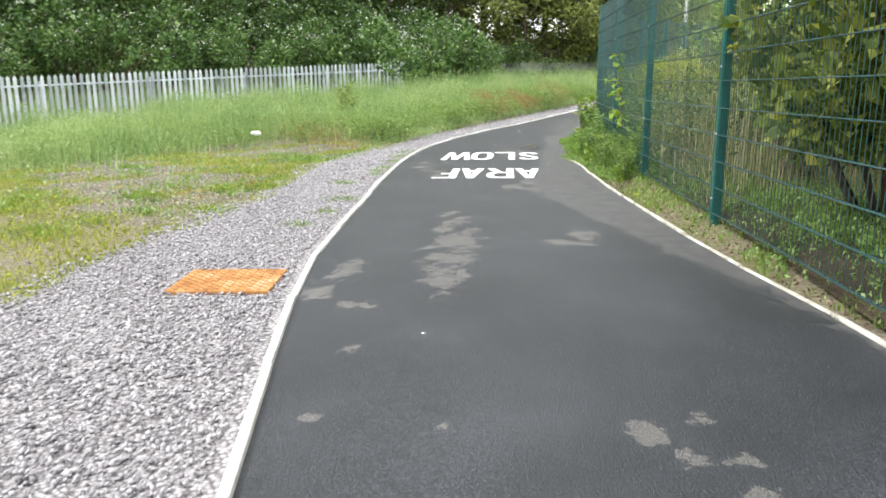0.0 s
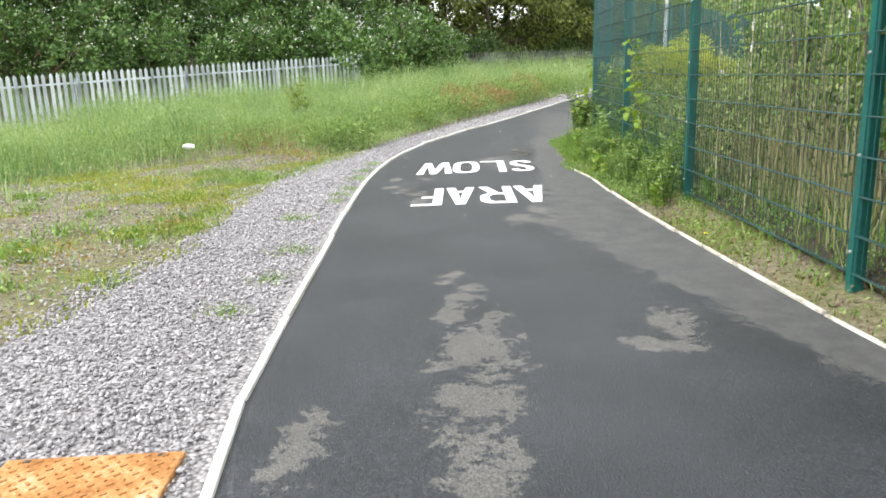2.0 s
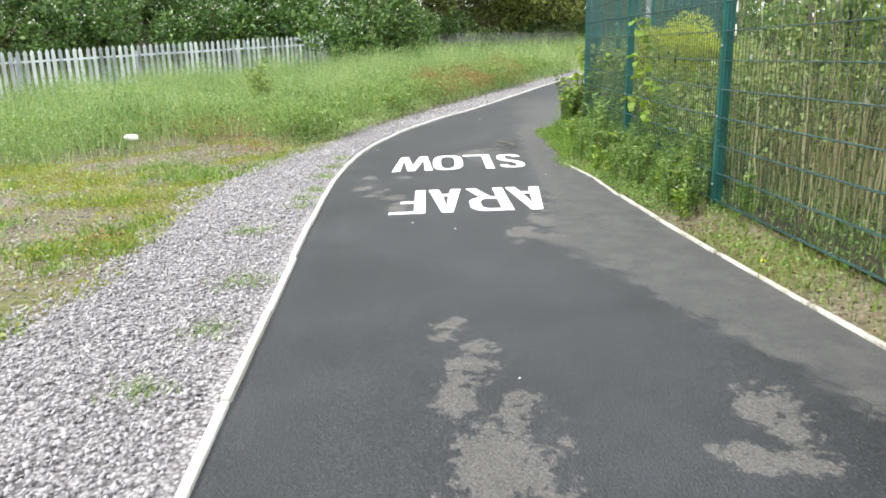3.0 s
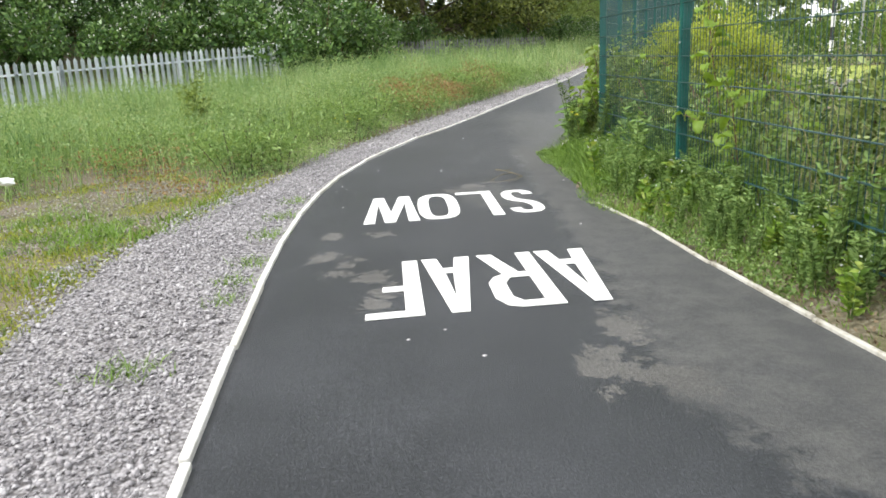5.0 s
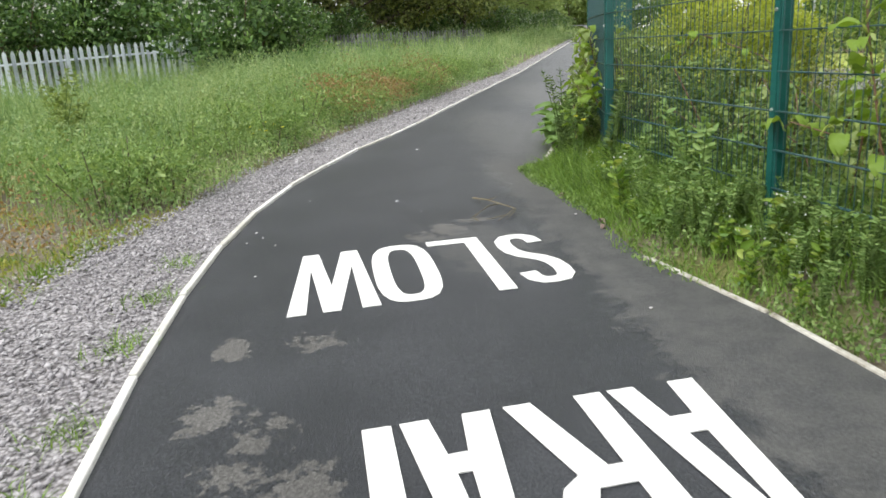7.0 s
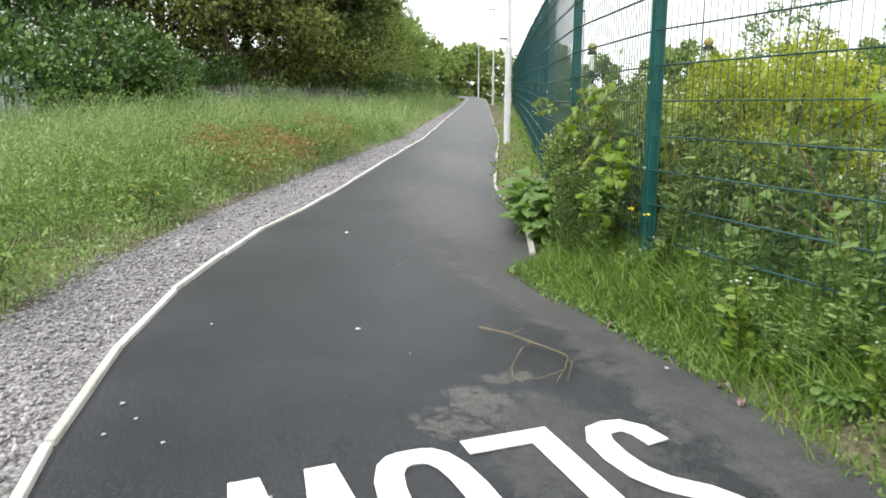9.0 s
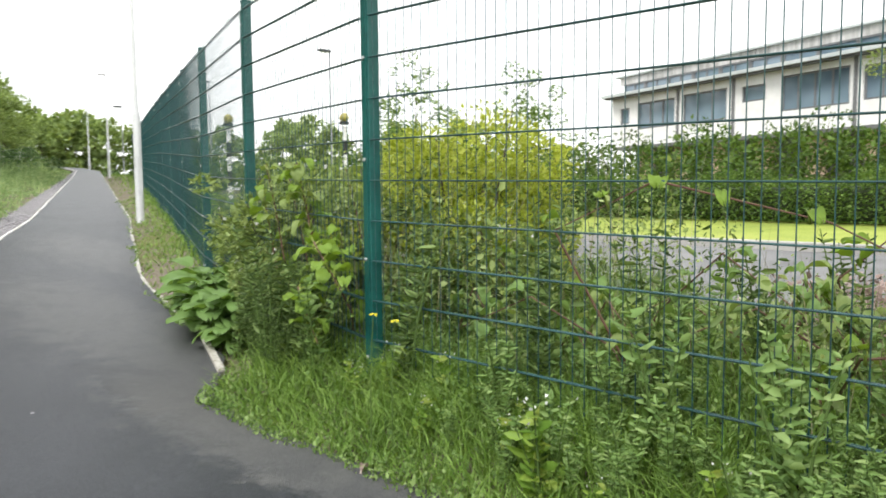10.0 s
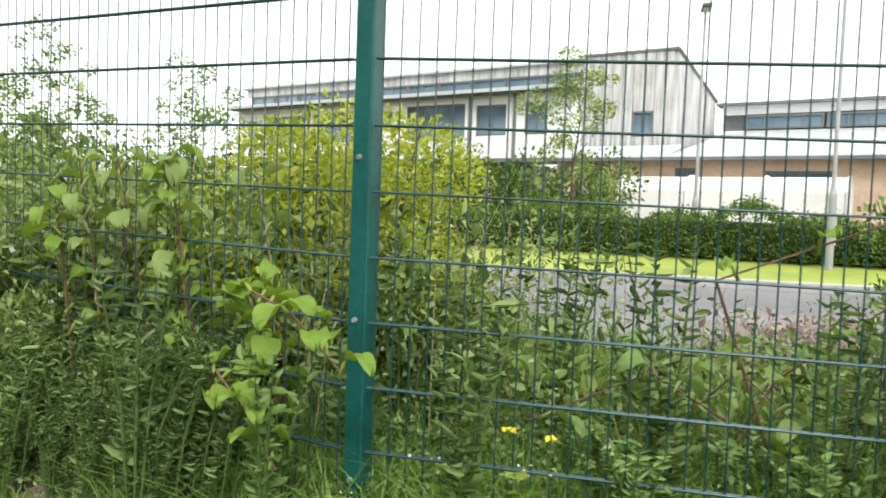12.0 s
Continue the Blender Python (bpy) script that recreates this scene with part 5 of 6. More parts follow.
# rusty dock and sorrel drifts
pieces = []
for cx, cy, rx, ry, n in ((-0.45, 15.1, 0.55, 0.6, 1900), (0.2, 16.5, 0.6, 0.8, 2300), (0.95, 18.0, 0.6, 1.0, 1900), (-3.2, 10.4, 1.0, 0.5, 500), (-2.0, 5.2, 0.2, 0.4, 90), (-2.4, 9.6, 0.6, 0.5, 330), (-2.0, 3.7, 0.25, 0.4, 70)):
    x, y = g.normal(cx, rx * 0.5, n), g.normal(cy, ry * 0.5, n)
    k = along(GRAVEL_EDGE, y) - x > -0.02
    x, y = x[k], y[k]
    z = ground_z(x, y) + (np.maximum(0.03, tall(x, y)) + 0.2 * (cy > 12)) * g.uniform(0.3, 1.15, len(x))
    pieces.append(leaves(np.stack([x, y, z], -1), 0.04, g, 0.8, 0, 0.4))
tagged(mesh_object("rusty_sorrel", *join(pieces), M_DOCKSEED), "rusty brown sorrel seed heads in the meadow", "weeds", kind="stuff")
# short yellow-green growth on the bare ground and along its edges
def short_keep(x, y):
    off = along(GRAVEL_EDGE, y) - x
    return (off > -0.08) * np.clip(wave(x, y, 2.2, 7) * 4.2 + 1.4 * wave(x, y, 7.1, 3) - 2.6 + 0.6 * smooth(0.5, 0.1, off), 0.015, 1) * smooth(0.2, 0.6, bare(x, y))


x, y = scatter(120000, -9, -1.0, -4, 12, short_keep)
pieces = [blades(x, y, ground_z(x, y) - 0.005, 0.05, 0.006, g, 0.8)]
x, y = scatter(50000, -9, -1.0, -4, 12, short_keep)
pieces.append(leaves(np.stack([x, y, ground_z(x, y) + g.uniform(0.005, 0.05, len(x))], -1), 0.03, g, 0.9, 0, 0.55, np.tile((0, 0, 0.6), (len(x), 1))))
tagged(mesh_object("short_turf", *join(pieces), M_TURF), "short patchy yellow-green turf on stony ground", "grass", kind="stuff")


# ---- crushed stone ----
def stones(x, y, z, size):
    """Angular stones: irregular eight-sided chips."""
    n = len(x)
    base = np.array([(1, 0, 0), (0, 1, 0), (-1, 0, 0), (0, -1, 0), (0, 0, 1), (0, 0, -1)], float)
    tri = np.array([(0, 1, 4), (1, 2, 4), (2, 3, 4), (3, 0, 4), (1, 0, 5), (2, 1, 5), (3, 2, 5), (0, 3, 5)])
    v = base[None] * g.uniform(0.55, 1.2, (n, 6, 1)) + g.normal(size=(n, 6, 3)) * 0.16
    a = g.uniform(0, 6.28, n)
    c, s = np.cos(a)[:, None], np.sin(a)[:, None]
    vx, vy = v[:, :, 0] * c - v[:, :, 1] * s, v[:, :, 0] * s + v[:, :, 1] * c
    sz = (size * g.uniform(0.55, 1.45, n))[:, None]
    tilt = g.normal(size=(n, 2)) * 0.4
    vz = v[:, :, 2] * 0.55 + vx * tilt[:, :1] + vy * tilt[:, 1:]
    v = np.stack([x[:, None] + vx * sz, y[:, None] + vy * sz, z[:, None] + vz * sz], -1).reshape(-1, 3)
    return v, (tri[None] + np.arange(n)[:, None, None] * 6).reshape(-1, 3)


def on_strip(x, y):
    return (x < along(LEFT_EDGE, y) - 0.06) & (x > along(GRAVEL_EDGE, y) - 0.25 * wave(x, y, 3.1, 2)) & ~((abs(x + 0.427) < 0.24) & (abs(y - 1.3) < 0.205) & (g.uniform(0, 1, len(x)) < 0.985))


pieces = []
for n, x0, x1, y0, y1, sz in ((68000, -2.4, 0.85, -1.5, 5.5, 0.0098), (24000, -2.6, 0.2, 5.5, 12, 0.0115), (16000, -2.6, 3.4, 12, 24, 0.016)):
    x, y = scatter(n, x0, x1, y0, y1, on_strip)
    pieces.append(stones(x, y, rise(y) - 0.022 + g.uniform(0.0, 0.014, len(x)), sz))
x, y = scatter(34000, -7.5, -1.4, 1.5, 11, lambda a, b_: bare(a, b_) * (a < along(GRAVEL_EDGE, b_)) * np.clip(1.9 - 2.6 * wave(a, b_, 2.2, 7), 0.05, 0.9))
tagged(mesh_object("scattered_stone", *stones(x, y, ground_z(x, y) + g.uniform(-0.004, 0.006, len(x)), 0.012), M_STONE_DIRTY), "dirty stones scattered over bare soil", "gravel", kind="stuff")
tagged(mesh_object("crushed_stone", *join(pieces), M_STONE), "loose grey crushed stone chippings", "gravel", kind="stuff")

# ---- verge under the mesh fence ----
def verge_keep(x, y):
    off = x - along(RIGHT_EDGE, y)
    over = np.maximum(smooth(7.0, 8.3, y) * smooth(11.6, 11.0, y), smooth(12.0, 12.6, y) * 0.9)
    lip = 0.05 - 0.03 * smooth(4.5, 6.5, y) - 0.1 * over
    far = x - along(POSTS, y)
    bald = smooth(0.75, 0.25, off) * smooth(6.6, 5.0, y) * (0.15 + 0.7 * (wave(x, y, 2.7, 4) < 0.47))
    return (off > lip + 0.06 * (wave(x, y, 4, 2) - 0.5)) * (far < 2.2) * (1 - bald)


def verge_tall(x, y):
    off = x - along(RIGHT_EDGE, y)
    return (0.05 + (0.06 + 0.2 * smooth(5.5, 8.0, y)) * smooth(0.1, 0.75, off)) * (0.6 + 0.8 * wave(x, y, 1.9, 4)) * (1 - 0.4 * smooth(10.7, 11.2, y))


pieces = []
for n, x0, x1, y0, y1, w in ((42000, 1.1, 4.6, 5.5, 13.5, 0.006), (26000, 1.5, 4.8, -2, 5.5, 0.007), (24000, 1.7, 10, 13.5, 26, 0.012), (9000, 7, 22, 26, 60, 0.03)):
    x, y = scatter(n, x0, x1, y0, y1, verge_keep)
    pieces.append(blades(x, y, ground_z(x, y) - 0.01, verge_tall(x, y), w, g, 0.6))
x, y = g.uniform(1.2, 2.05, 8000), g.uniform(8.6, 11.1, 8000)
k = (x - along(RIGHT_EDGE, y) > -0.04) & (g.uniform(0, 1, len(x)) < wave(x, y, 3.0, 8) + 0.25)
x, y = x[k], y[k]
pieces.append(blades(x, y, ground_z(x, y) - 0.01, 0.15 * smooth(-0.1, 0.4, x - along(RIGHT_EDGE, y)) + 0.06, 0.006, g, 1.1))
tagged(mesh_object("verge_grass", *join(pieces), M_GRASS), "long soft green grass on the verge under the fence", "grass", kind="stuff")
pieces = []
for n, x0, x1, y0, y1, s in ((120000, 1.2, 4.6, 5.5, 13.5, 0.025), (34000, 1.5, 4.8, -2, 5.5, 0.03), (12000, 1.7, 10, 13.5, 26, 0.05)):
    x, y = scatter(n, x0, x1, y0, y1, lambda a, b_: verge_keep(a, b_) * np.clip(2.2 * wave(a, b_, 2.6, 9) - 0.55, 0, 1))
    z = ground_z(x, y) + verge_tall(x, y) * g.uniform(0.1, 0.9, len(x))
    pieces.append(leaves(np.stack([x, y, z], -1), s, g, 0.8, 0, 0.5, np.tile((0, 0, 0.6), (len(x), 1))))
tagged(mesh_object("verge_weeds", *join(pieces), M_MUG), "low leafy green weeds on the verge", "weeds", kind="stuff")

# ---- dense growth behind the mesh fence ----
def thicket_h(x, y):
    """Height of the weeds behind the fence."""
    dip = smooth(6.6, 7.6, y) * smooth(10.3, 9.4, y)
    return (0.95 - 0.42 * dip) * (0.35 + 0.75 * wave(x, y, 2.4, 11) + 0.35 * wave(x, y, 6.0, 2)) + 0.35 * smooth(6.5, 5.0, y)


def behind_fence(x, y):
    f = x - along(POSTS, y)
    return (f > 0.04) & (f < 2.4)


pieces = []
x, y = scatter(70000, 2.0, 5.2, 4.0, 14.5, lambda a, b_: behind_fence(a, b_) * np.clip(3.4 * wave(a, b_, 4.6, 6) - 1.2, 0.05, 1))
z = ground_z(x, y) + thicket_h(x, y) * g.uniform(0.02, 1, len(x)) ** 0.8
pieces.append(leaves(np.stack([x, y, z], -1), 0.032 * np.exp(g.normal(0, 0.4, len(x))), g, 0.8, 0.1, 0.34, np.tile((0, 0, 0.4), (len(x), 1)), 0.12, True))
x, y = scatter(34000, 2.0, 5.2, 4.0, 14.5, lambda a, b_: behind_fence(a, b_) * np.clip(4.0 * wave(a, b_, 3.9, 3) - 1.75, 0.0, 1))
z = ground_z(x, y) + thicket_h(x, y) * g.uniform(0.35, 1.12, len(x))
tagged(mesh_object("bramble_tangle", *leaves(np.stack([x, y, z], -1), 0.032 * np.exp(g.normal(0, 0.35, len(x))), g, 0.7, 0.1, 0.6, np.tile((-0.3, 0, 0.5), (len(x), 1)), 0.12, True), M_LEAFY), "pale bramble leaves tangled behind the fence", "weeds", kind="stuff")
tagged(mesh_object("thicket_leaves", *join(pieces), M_WEED), "tangled green weeds pressed against the fence", "weeds", kind="stuff")
x, y = scatter(4600, 2.0, 5.2, 4.0, 14.5, lambda a, b_: behind_fence(a, b_) * (0.4 + 0.2 * smooth(7.6, 6.6, b_)))
tagged(mesh_object("dry_stalks", *blades(x, y, ground_z(x, y), thicket_h(x, y) * 1.15 + 0.6 * smooth(7.6, 6.4, y), 0.004, g, 0.25), M_STEM), "dry straw coloured stalks among the weeds", "weeds", kind="stuff")
x, y = scatter(3800, 2.1, 4.6, 3.4, 7.7, lambda a, b_: behind_fence(a, b_) * np.clip(2.6 * wave(a, b_, 2.9, 5) - 0.6, 0.05, 1))
tagged(mesh_object("dry_grass", *blades(x, y, ground_z(x, y), 0.3 + 0.8 * wave(x, y, 3.3, 1), 0.0038, g, 0.45), M_STRAW), "tall straw coloured dry grass behind the fence", "grass", kind="stuff")
x, y = g.normal(3.9, 0.2, 1500), g.normal(8.7, 0.3, 1500)
z = ground_z(x, y) + g.uniform(0.03, 0.42, 1500)
tagged(mesh_object("dead_bramble_leaves", *leaves(np.stack([x, y, z], -1), 0.055, g, 0.8, 0.3, 0.45), M_WITHER), "withered pinkish brown bramble leaves", "weeds", kind="stuff")
# leaf litter on the verge beside the kerb
x, y = scatter(7000, 1.6, 2.8, -1, 6.5, lambda a, b_: (a - along(RIGHT_EDGE, b_) > 0.06) * smooth(0.8, 0.2, a - along(RIGHT_EDGE, b_)))
tagged(mesh_object("leaf_litter", *leaves(np.stack([x, y, ground_z(x, y) - 0.004 + g.uniform(0, 0.012, len(x))], -1), 0.026, g, 0.8, 0, 0.5, np.tile((0.5, 0.5, 0), (len(x), 1)), 0.05), M_LITTER), "brown leaf litter beside the kerb", "leaf litter", kind="stuff")


# ---- plants ----
def weed(h, seed, mat, leaf, label, pairs=13, flowers=None, aspect=0.5):
    """An upright weed: stem, side shoots and leaves in turning pairs."""
    q = np.random.default_rng(seed)
    t = tagged(empty("weed_plant"), label, "plant")
    c, d = [], []
    for k in range(4):
        a, hh = q.uniform(0, 6.28), h * q.uniform(0.6, 1.0)
        lx, ly = math.cos(a) * h * 0.22, math.sin(a) * h * 0.22
        bm = bmesh.new()
        tube(bm, [(lx * 0.1, ly * 0.1, -0.03), (lx * 0.4, ly * 0.4, hh * 0.5), (lx, ly, hh)], [0.006, 0.0045, 0.002], 5)
        part("stem", bm, M_WEED, t)
        for i in range(pairs):
            f = 0.1 + 0.9 * i / pairs
            for s in (0, math.pi):
                b_ = i * 1.57 + s + a
                reach = leaf * (1.25 - 0.7 * f)
                c.append((lx * f * f + math.cos(b_) * reach * 0.6, ly * f * f + math.sin(b_) * reach * 0.6, hh * f))
                d.append((math.cos(b_), math.sin(b_), 0.35))
    c, d = np.array(c), np.array(d)
    mesh_object("leaves", *leaves(c, leaf * np.exp(q.normal(0, 0.25, len(c))), q, 0.22, 0, aspect, d, 0.12, True), mat, t)
    if flowers:
        n = 9
        p = np.stack([q.normal(0, h * 0.14, n), q.normal(0, h * 0.14, n), h * q.uniform(0.8, 1.03, n)], -1)
        tagged(mesh_object("flower_head", *leaves(p, 0.016, q, 0.5, 0, 0.95, np.tile((0, 0, 1.0), (n, 1))), flowers, t), kind="stuff")
    return t


nettle = weed(0.58, 61, M_MUG, 0.05, "upright green nettle like weed by the fence", 19, aspect=0.42)
mug = weed(0.8, 62, M_WEED, 0.05, "tall feathery green weed by the fence", 30, aspect=0.26)
low_mug = weed(0.36, 66, M_MUG, 0.034, "low feathery fresh green weed spilling over the verge", 36, aspect=0.3)
low_mug["group"] = "feathery weeds on the verge"
place_first(low_mug, 1.75, 7.8)
pale = weed(0.36, 63, M_VINE, 0.06, "low pale green weed with white flowers", 9, M_PETAL)
for ob, grp in ((nettle, "nettles by the fence"), (mug, "tall weeds by the fence"), (pale, "flowering weeds on the verge")):
    ob["group"] = grp
place_first(nettle, 1.83, 8.88)
place_first(mug, 1.61, 10.92)
place_first(pale, 1.53, 9.13)
r = random.Random(12)
for k in range(22):
    y = r.uniform(5.8, 12.6)
    x = float(along(POSTS, y)) + r.uniform(-0.28, 0.5)
    put(nettle, x, y, r.uniform(0, 6.28), r.uniform(0.55, 1.05))
for k in range(22):
    y = r.uniform(6.8, 13.2)
    x = float(along(POSTS, y)) + r.uniform(-0.16, 0.9)
    put(mug, x, y, r.uniform(0, 6.28), r.uniform(0.6, 1.15))
for x, y in ((1.72, 11.0), (1.85, 11.4), (1.82, 11.2), (1.86, 10.85), (1.65, 10.7), (1.98, 11.7)):
    put(mug, x, y, r.uniform(0, 6.28), r.uniform(0.6, 0.85))
for k in range(95):
    y = r.uniform(5.6, 9.7)
    put(low_mug, float(along(RIGHT_EDGE, y)) + 0.16 + 0.75 * r.random() ** 1.3, y, r.uniform(0, 6.28), r.uniform(0.55, 1.1))
for k in range(34):
    y = r.uniform(10.7, 11.6)
    put(mug, float(along(POSTS, y)) + r.uniform(-0.34, 0.15), y, r.uniform(0, 6.28), r.uniform(0.4, 0.72))
for k in range(30):
    y = r.uniform(5.2, 10.4)
    x = float(along(RIGHT_EDGE, y)) + r.uniform(0.1, 0.5)
    put(pale, x, y, r.uniform(0, 6.28), r.uniform(0.4, 0.85))


def broad_leaf(length, width, curl, stalk):
    """A broad leaf blade on a stalk, arching outward along +x."""
    bm = bmesh.new()
    n, m = 7, 4
    rows = []
    for i in range(n + 1):
        f = i / n
        wdt = width * 0.5 * (math.sin(math.pi * min(0.97, f * 0.93 + 0.05)) ** 0.6)
        x = stalk * 0.55 + length * f * math.cos(curl * f * 0.6)
        z = stalk * 0.85 + length * 0.35 * f - curl * length * f * f * 0.75
        rows.append([bm.verts.new((x, wdt * (j / m * 2 - 1), z + 0.16 * wdt * abs(j / m * 2 - 1) + 0.012 * math.sin(5 * f + 3 * j))) for j in range(m + 1)])
    for a, b_ in zip(rows, rows[1:]):
        for j in range(m):
            bm.faces.new((a[j], a[j + 1], b_[j + 1], b_[j]))
    tube(bm, [(0, 0, -0.02), (stalk * 0.3, 0, stalk * 0.5), (stalk * 0.55, 0, stalk * 0.85)], [0.006, 0.005, 0.003], 5)
    return bm


def dock_clump(n, seed, label, size=1.0):
    t = tagged(empty("dock_plant"), label, "plant")
    q = random.Random(seed)
    for k in range(n):
        ob = part("leaf", broad_leaf(q.uniform(0.16, 0.27) * size, q.uniform(0.12, 0.2) * size, q.uniform(0.4, 0.9), q.uniform(0.08, 0.3) * size), M_DOCK, t, smooth_shade=True)
        ob.rotation_euler = (q.uniform(-0.2, 0.2), q.uniform(-0.35, 0.2), k * 2.4 + q.uniform(-0.3, 0.3))
    return t


dock = dock_clump(26, 71, "broad leaved dock clump spilling over the path edge")
dock["group"] = "docks by the path"
place_first(dock, 1.95, 12.25)
for x, y, a, s in ((1.9, 11.98, 1.0, 1.05), (2.2, 12.7, 2.0, 1.1), (2.06, 11.75, 3.0, 0.9), (2.06, 12.42, 0.3, 1.15), (1.84, 11.75, 5.0, 0.65), (2.06, 12.1, 4.2, 1.1), (2.33, 13.1, 5.3, 1.0), (1.75, 8.08, 4.0, 0.35), (1.56, 8.67, 2.5, 0.3)):
    put(dock, x, y, a, s)


def vine(points, n, seed, label, size=0.085, mat=None):
    """A bramble shoot with single pale leaves on short stalks."""
    t = tagged(empty("bramble_shoot"), label, "plant")
    q = random.Random(seed)
    pts = [Vector(p) for p in points]
    bm = bmesh.new()
    tube(bm, pts, [0.006 - 0.004 * i / (len(pts) - 1) for i in range(len(pts))], 5)
    part("stem", bm, M_BRAMBLESTEM, t)
    for k in range(n):
        f = (k + 0.5) / n * (len(pts) - 1)
        i = min(int(f), len(pts) - 2)
        p = pts[i].lerp(pts[i + 1], f - i)
        ob = part("leaf", broad_leaf(size * q.uniform(0.7, 1.25), size * q.uniform(0.6, 0.95), q.uniform(0.2, 1.1), 0.04), mat or M_VINE, t, smooth_shade=True)
        ob.location = p
        ob.rotation_euler = (q.uniform(-0.5, 0.5), q.uniform(-0.3, 0.7), q.uniform(0, 6.28))
    return t


vine([(2.1, 10.61, 0.1), (1.84, 10.65, 0.6), (1.68, 10.61, 0.82), (1.61, 10.46, 0.78), (1.61, 10.3, 0.62)], 17, 81, "bramble shoot with pale green leaves reaching through the fence", 0.095)
vine([(1.96, 10.88, 0.1), (1.75, 10.81, 0.45), (1.64, 10.69, 0.6), (1.6, 10.57, 0.5), (1.61, 10.49, 0.36)], 14, 82, "bramble shoot with yellowing leaves beside the post")
vine([(2.21, 9.13, 0.2), (1.94, 9.39, 0.9), (1.92, 8.96, 1.08), (2.02, 8.45, 0.95), (2.07, 7.97, 0.7)], 9, 83, "long bare bramble shoot arching behind the fence wires", 0.07)
vine([(2.24, 7.5, 0.05), (2.02, 7.5, 0.6), (1.94, 7.52, 1.05), (1.91, 7.55, 1.4)], 22, 84, "tall pale leaved shoot climbing the fence", 0.1)
vine([(2.28, 7.25, 0.05), (2.03, 7.25, 0.4), (1.94, 7.14, 0.75), (1.91, 7.2, 0.95)], 16, 85, "pale leaved bramble shoot on the fence", 0.09)
vine([(2.54, 8.62, 0.2), (2.06, 8.37, 0.55), (1.92, 7.97, 0.66), (1.93, 7.55, 0.62)], 10, 86, "bramble shoot with single round leaves in the wires", 0.085)
elder = bush("elder_bush", 0.95, 1.42, M_LEAFY, 87, "leafy elder bush with pale flower heads grown through the fence", 3400, 0.05, 60, category="bush", stems=7, petal_size=0.032, aspect=0.42, lumps=16, spread=0.26)
place_first(elder, 2.42, 11.55, 0.0, 0.95)
for x, y, a, s in ((2.0, 11.25, 1.0, 0.42), (2.1, 11.75, 2.0, 0.62), (1.9, 10.85, 3.0, 0.36), (2.25, 12.1, 4.0, 0.7)):
    put(elder, x, y, a, s)
put(elder, 2.37, 12, 1.0, 0.9)
put(elder, 2.62, 10.81, 2.5, 0.8)
put(elder, 2.73, 6.59, 0.5, 0.95)
put(elder, 2.97, 7.65, 2.2, 0.8)
for x, y, a, s in ((2.67, 11.24, 3.3, 0.95), (2.88, 11.92, 4.1, 1.0), (2.87, 10.41, 5.0, 0.8), (3.31, 12.67, 0.4, 1.0), (3.29, 10.65, 1.2, 0.75), (2.71, 12.87, 2.6, 0.95)):
    put(elder, x, y, a, s)
# tall loose shrubs that close the view behind the middle panels
willow = bush("loose_shrub", 1.5, 2.5, M_WOOD3, 88, "tall loose olive green shrub behind the fence", 3200, 0.06, 0, stems=14)
willow["group"] = "loose shrubs behind the fence"
place_first(willow, 3.89, 5.52)
for x, y, a, s in ((3.4, 4.9, 1.0, 0.95), (4.6, 6.6, 2.0, 0.85), (4.9, 4.6, 3.0, 1.1), (5.1, 7.6, 4.0, 0.7), (3.5, 6.9, 0.3, 1.15)):
    put(willow, x, y, a, s)


def flower(x, y, h, k):
    t = tagged(empty("yellow_flower", x, y, float(ground_z(x, y))), "small yellow flower on a thin stalk in the grass", "flower", "yellow flowers")
    bm = bmesh.new()
    tube(bm, [(0, 0, 0), (0.01, 0.01, h * 0.6), (0.02, 0.0, h)], [0.003, 0.002, 0.0015], 5)
    part("stalk", bm, M_WEED, t)
    for j in range(5):
        a = j * 1.257 + k
        v, f = leaves(np.array([(0.02 + 0.011 * math.cos(a), 0.011 * math.sin(a), h)]), 0.014, np.random.default_rng(j), 0.1, 0, 0.9, np.array([(math.cos(a), math.sin(a), 0.4)]))
        mesh_object("petal", v, f, M_YELLOW, t)


for k, (x, y, h) in enumerate(((1.41, 9.85, 0.55), (1.44, 9.76, 0.53), (1.9, 4.2, 0.1), (-3.0, 4.3, 0.08), (-2.6, 3.4, 0.07), (-1.2, 12.5, 0.3), (-1.05, 12.55, 0.34), (-0.98, 12.62, 0.3), (-1.12, 12.4, 0.3), (-1.3, 12.58, 0.33), (-1.16, 12.66, 0.36), (-1.26, 12.42, 0.28))):
    flower(x, y, h, k)

# ---- small things on the path ----
twig = tagged(empty("fallen_twig", 0.677, 9.834, 0.06), "thin broken twig with side shoots lying on the path", "twig")
shoots = [[(0, 0, 0.008), (0.08, -0.15, 0.02), (0.145, -0.283, 0.016), (0.19, -0.37, 0.014), (0.225, -0.44, 0.012)], [(0.145, -0.283, 0.015), (0.06, -0.38, 0.03), (-0.02, -0.5, 0.02), (-0.09, -0.6, 0.006)],
          [(0.21, -0.41, 0.012), (0.2, -0.52, 0.03), (0.14, -0.62, 0.02), (0.07, -0.7, 0.006)], [(0.225, -0.44, 0.01), (0.19, -0.58, 0.025), (0.12, -0.69, 0.006)],
          [(-0.04, -0.53, 0.015), (-0.07, -0.62, 0.012), (-0.05, -0.68, 0.006)], [(0.14, -0.62, 0.018), (0.04, -0.66, 0.012), (0.0, -0.65, 0.006)], [(0.08, -0.15, 0.018), (0.12, -0.17, 0.03), (0.15, -0.16, 0.04)]]
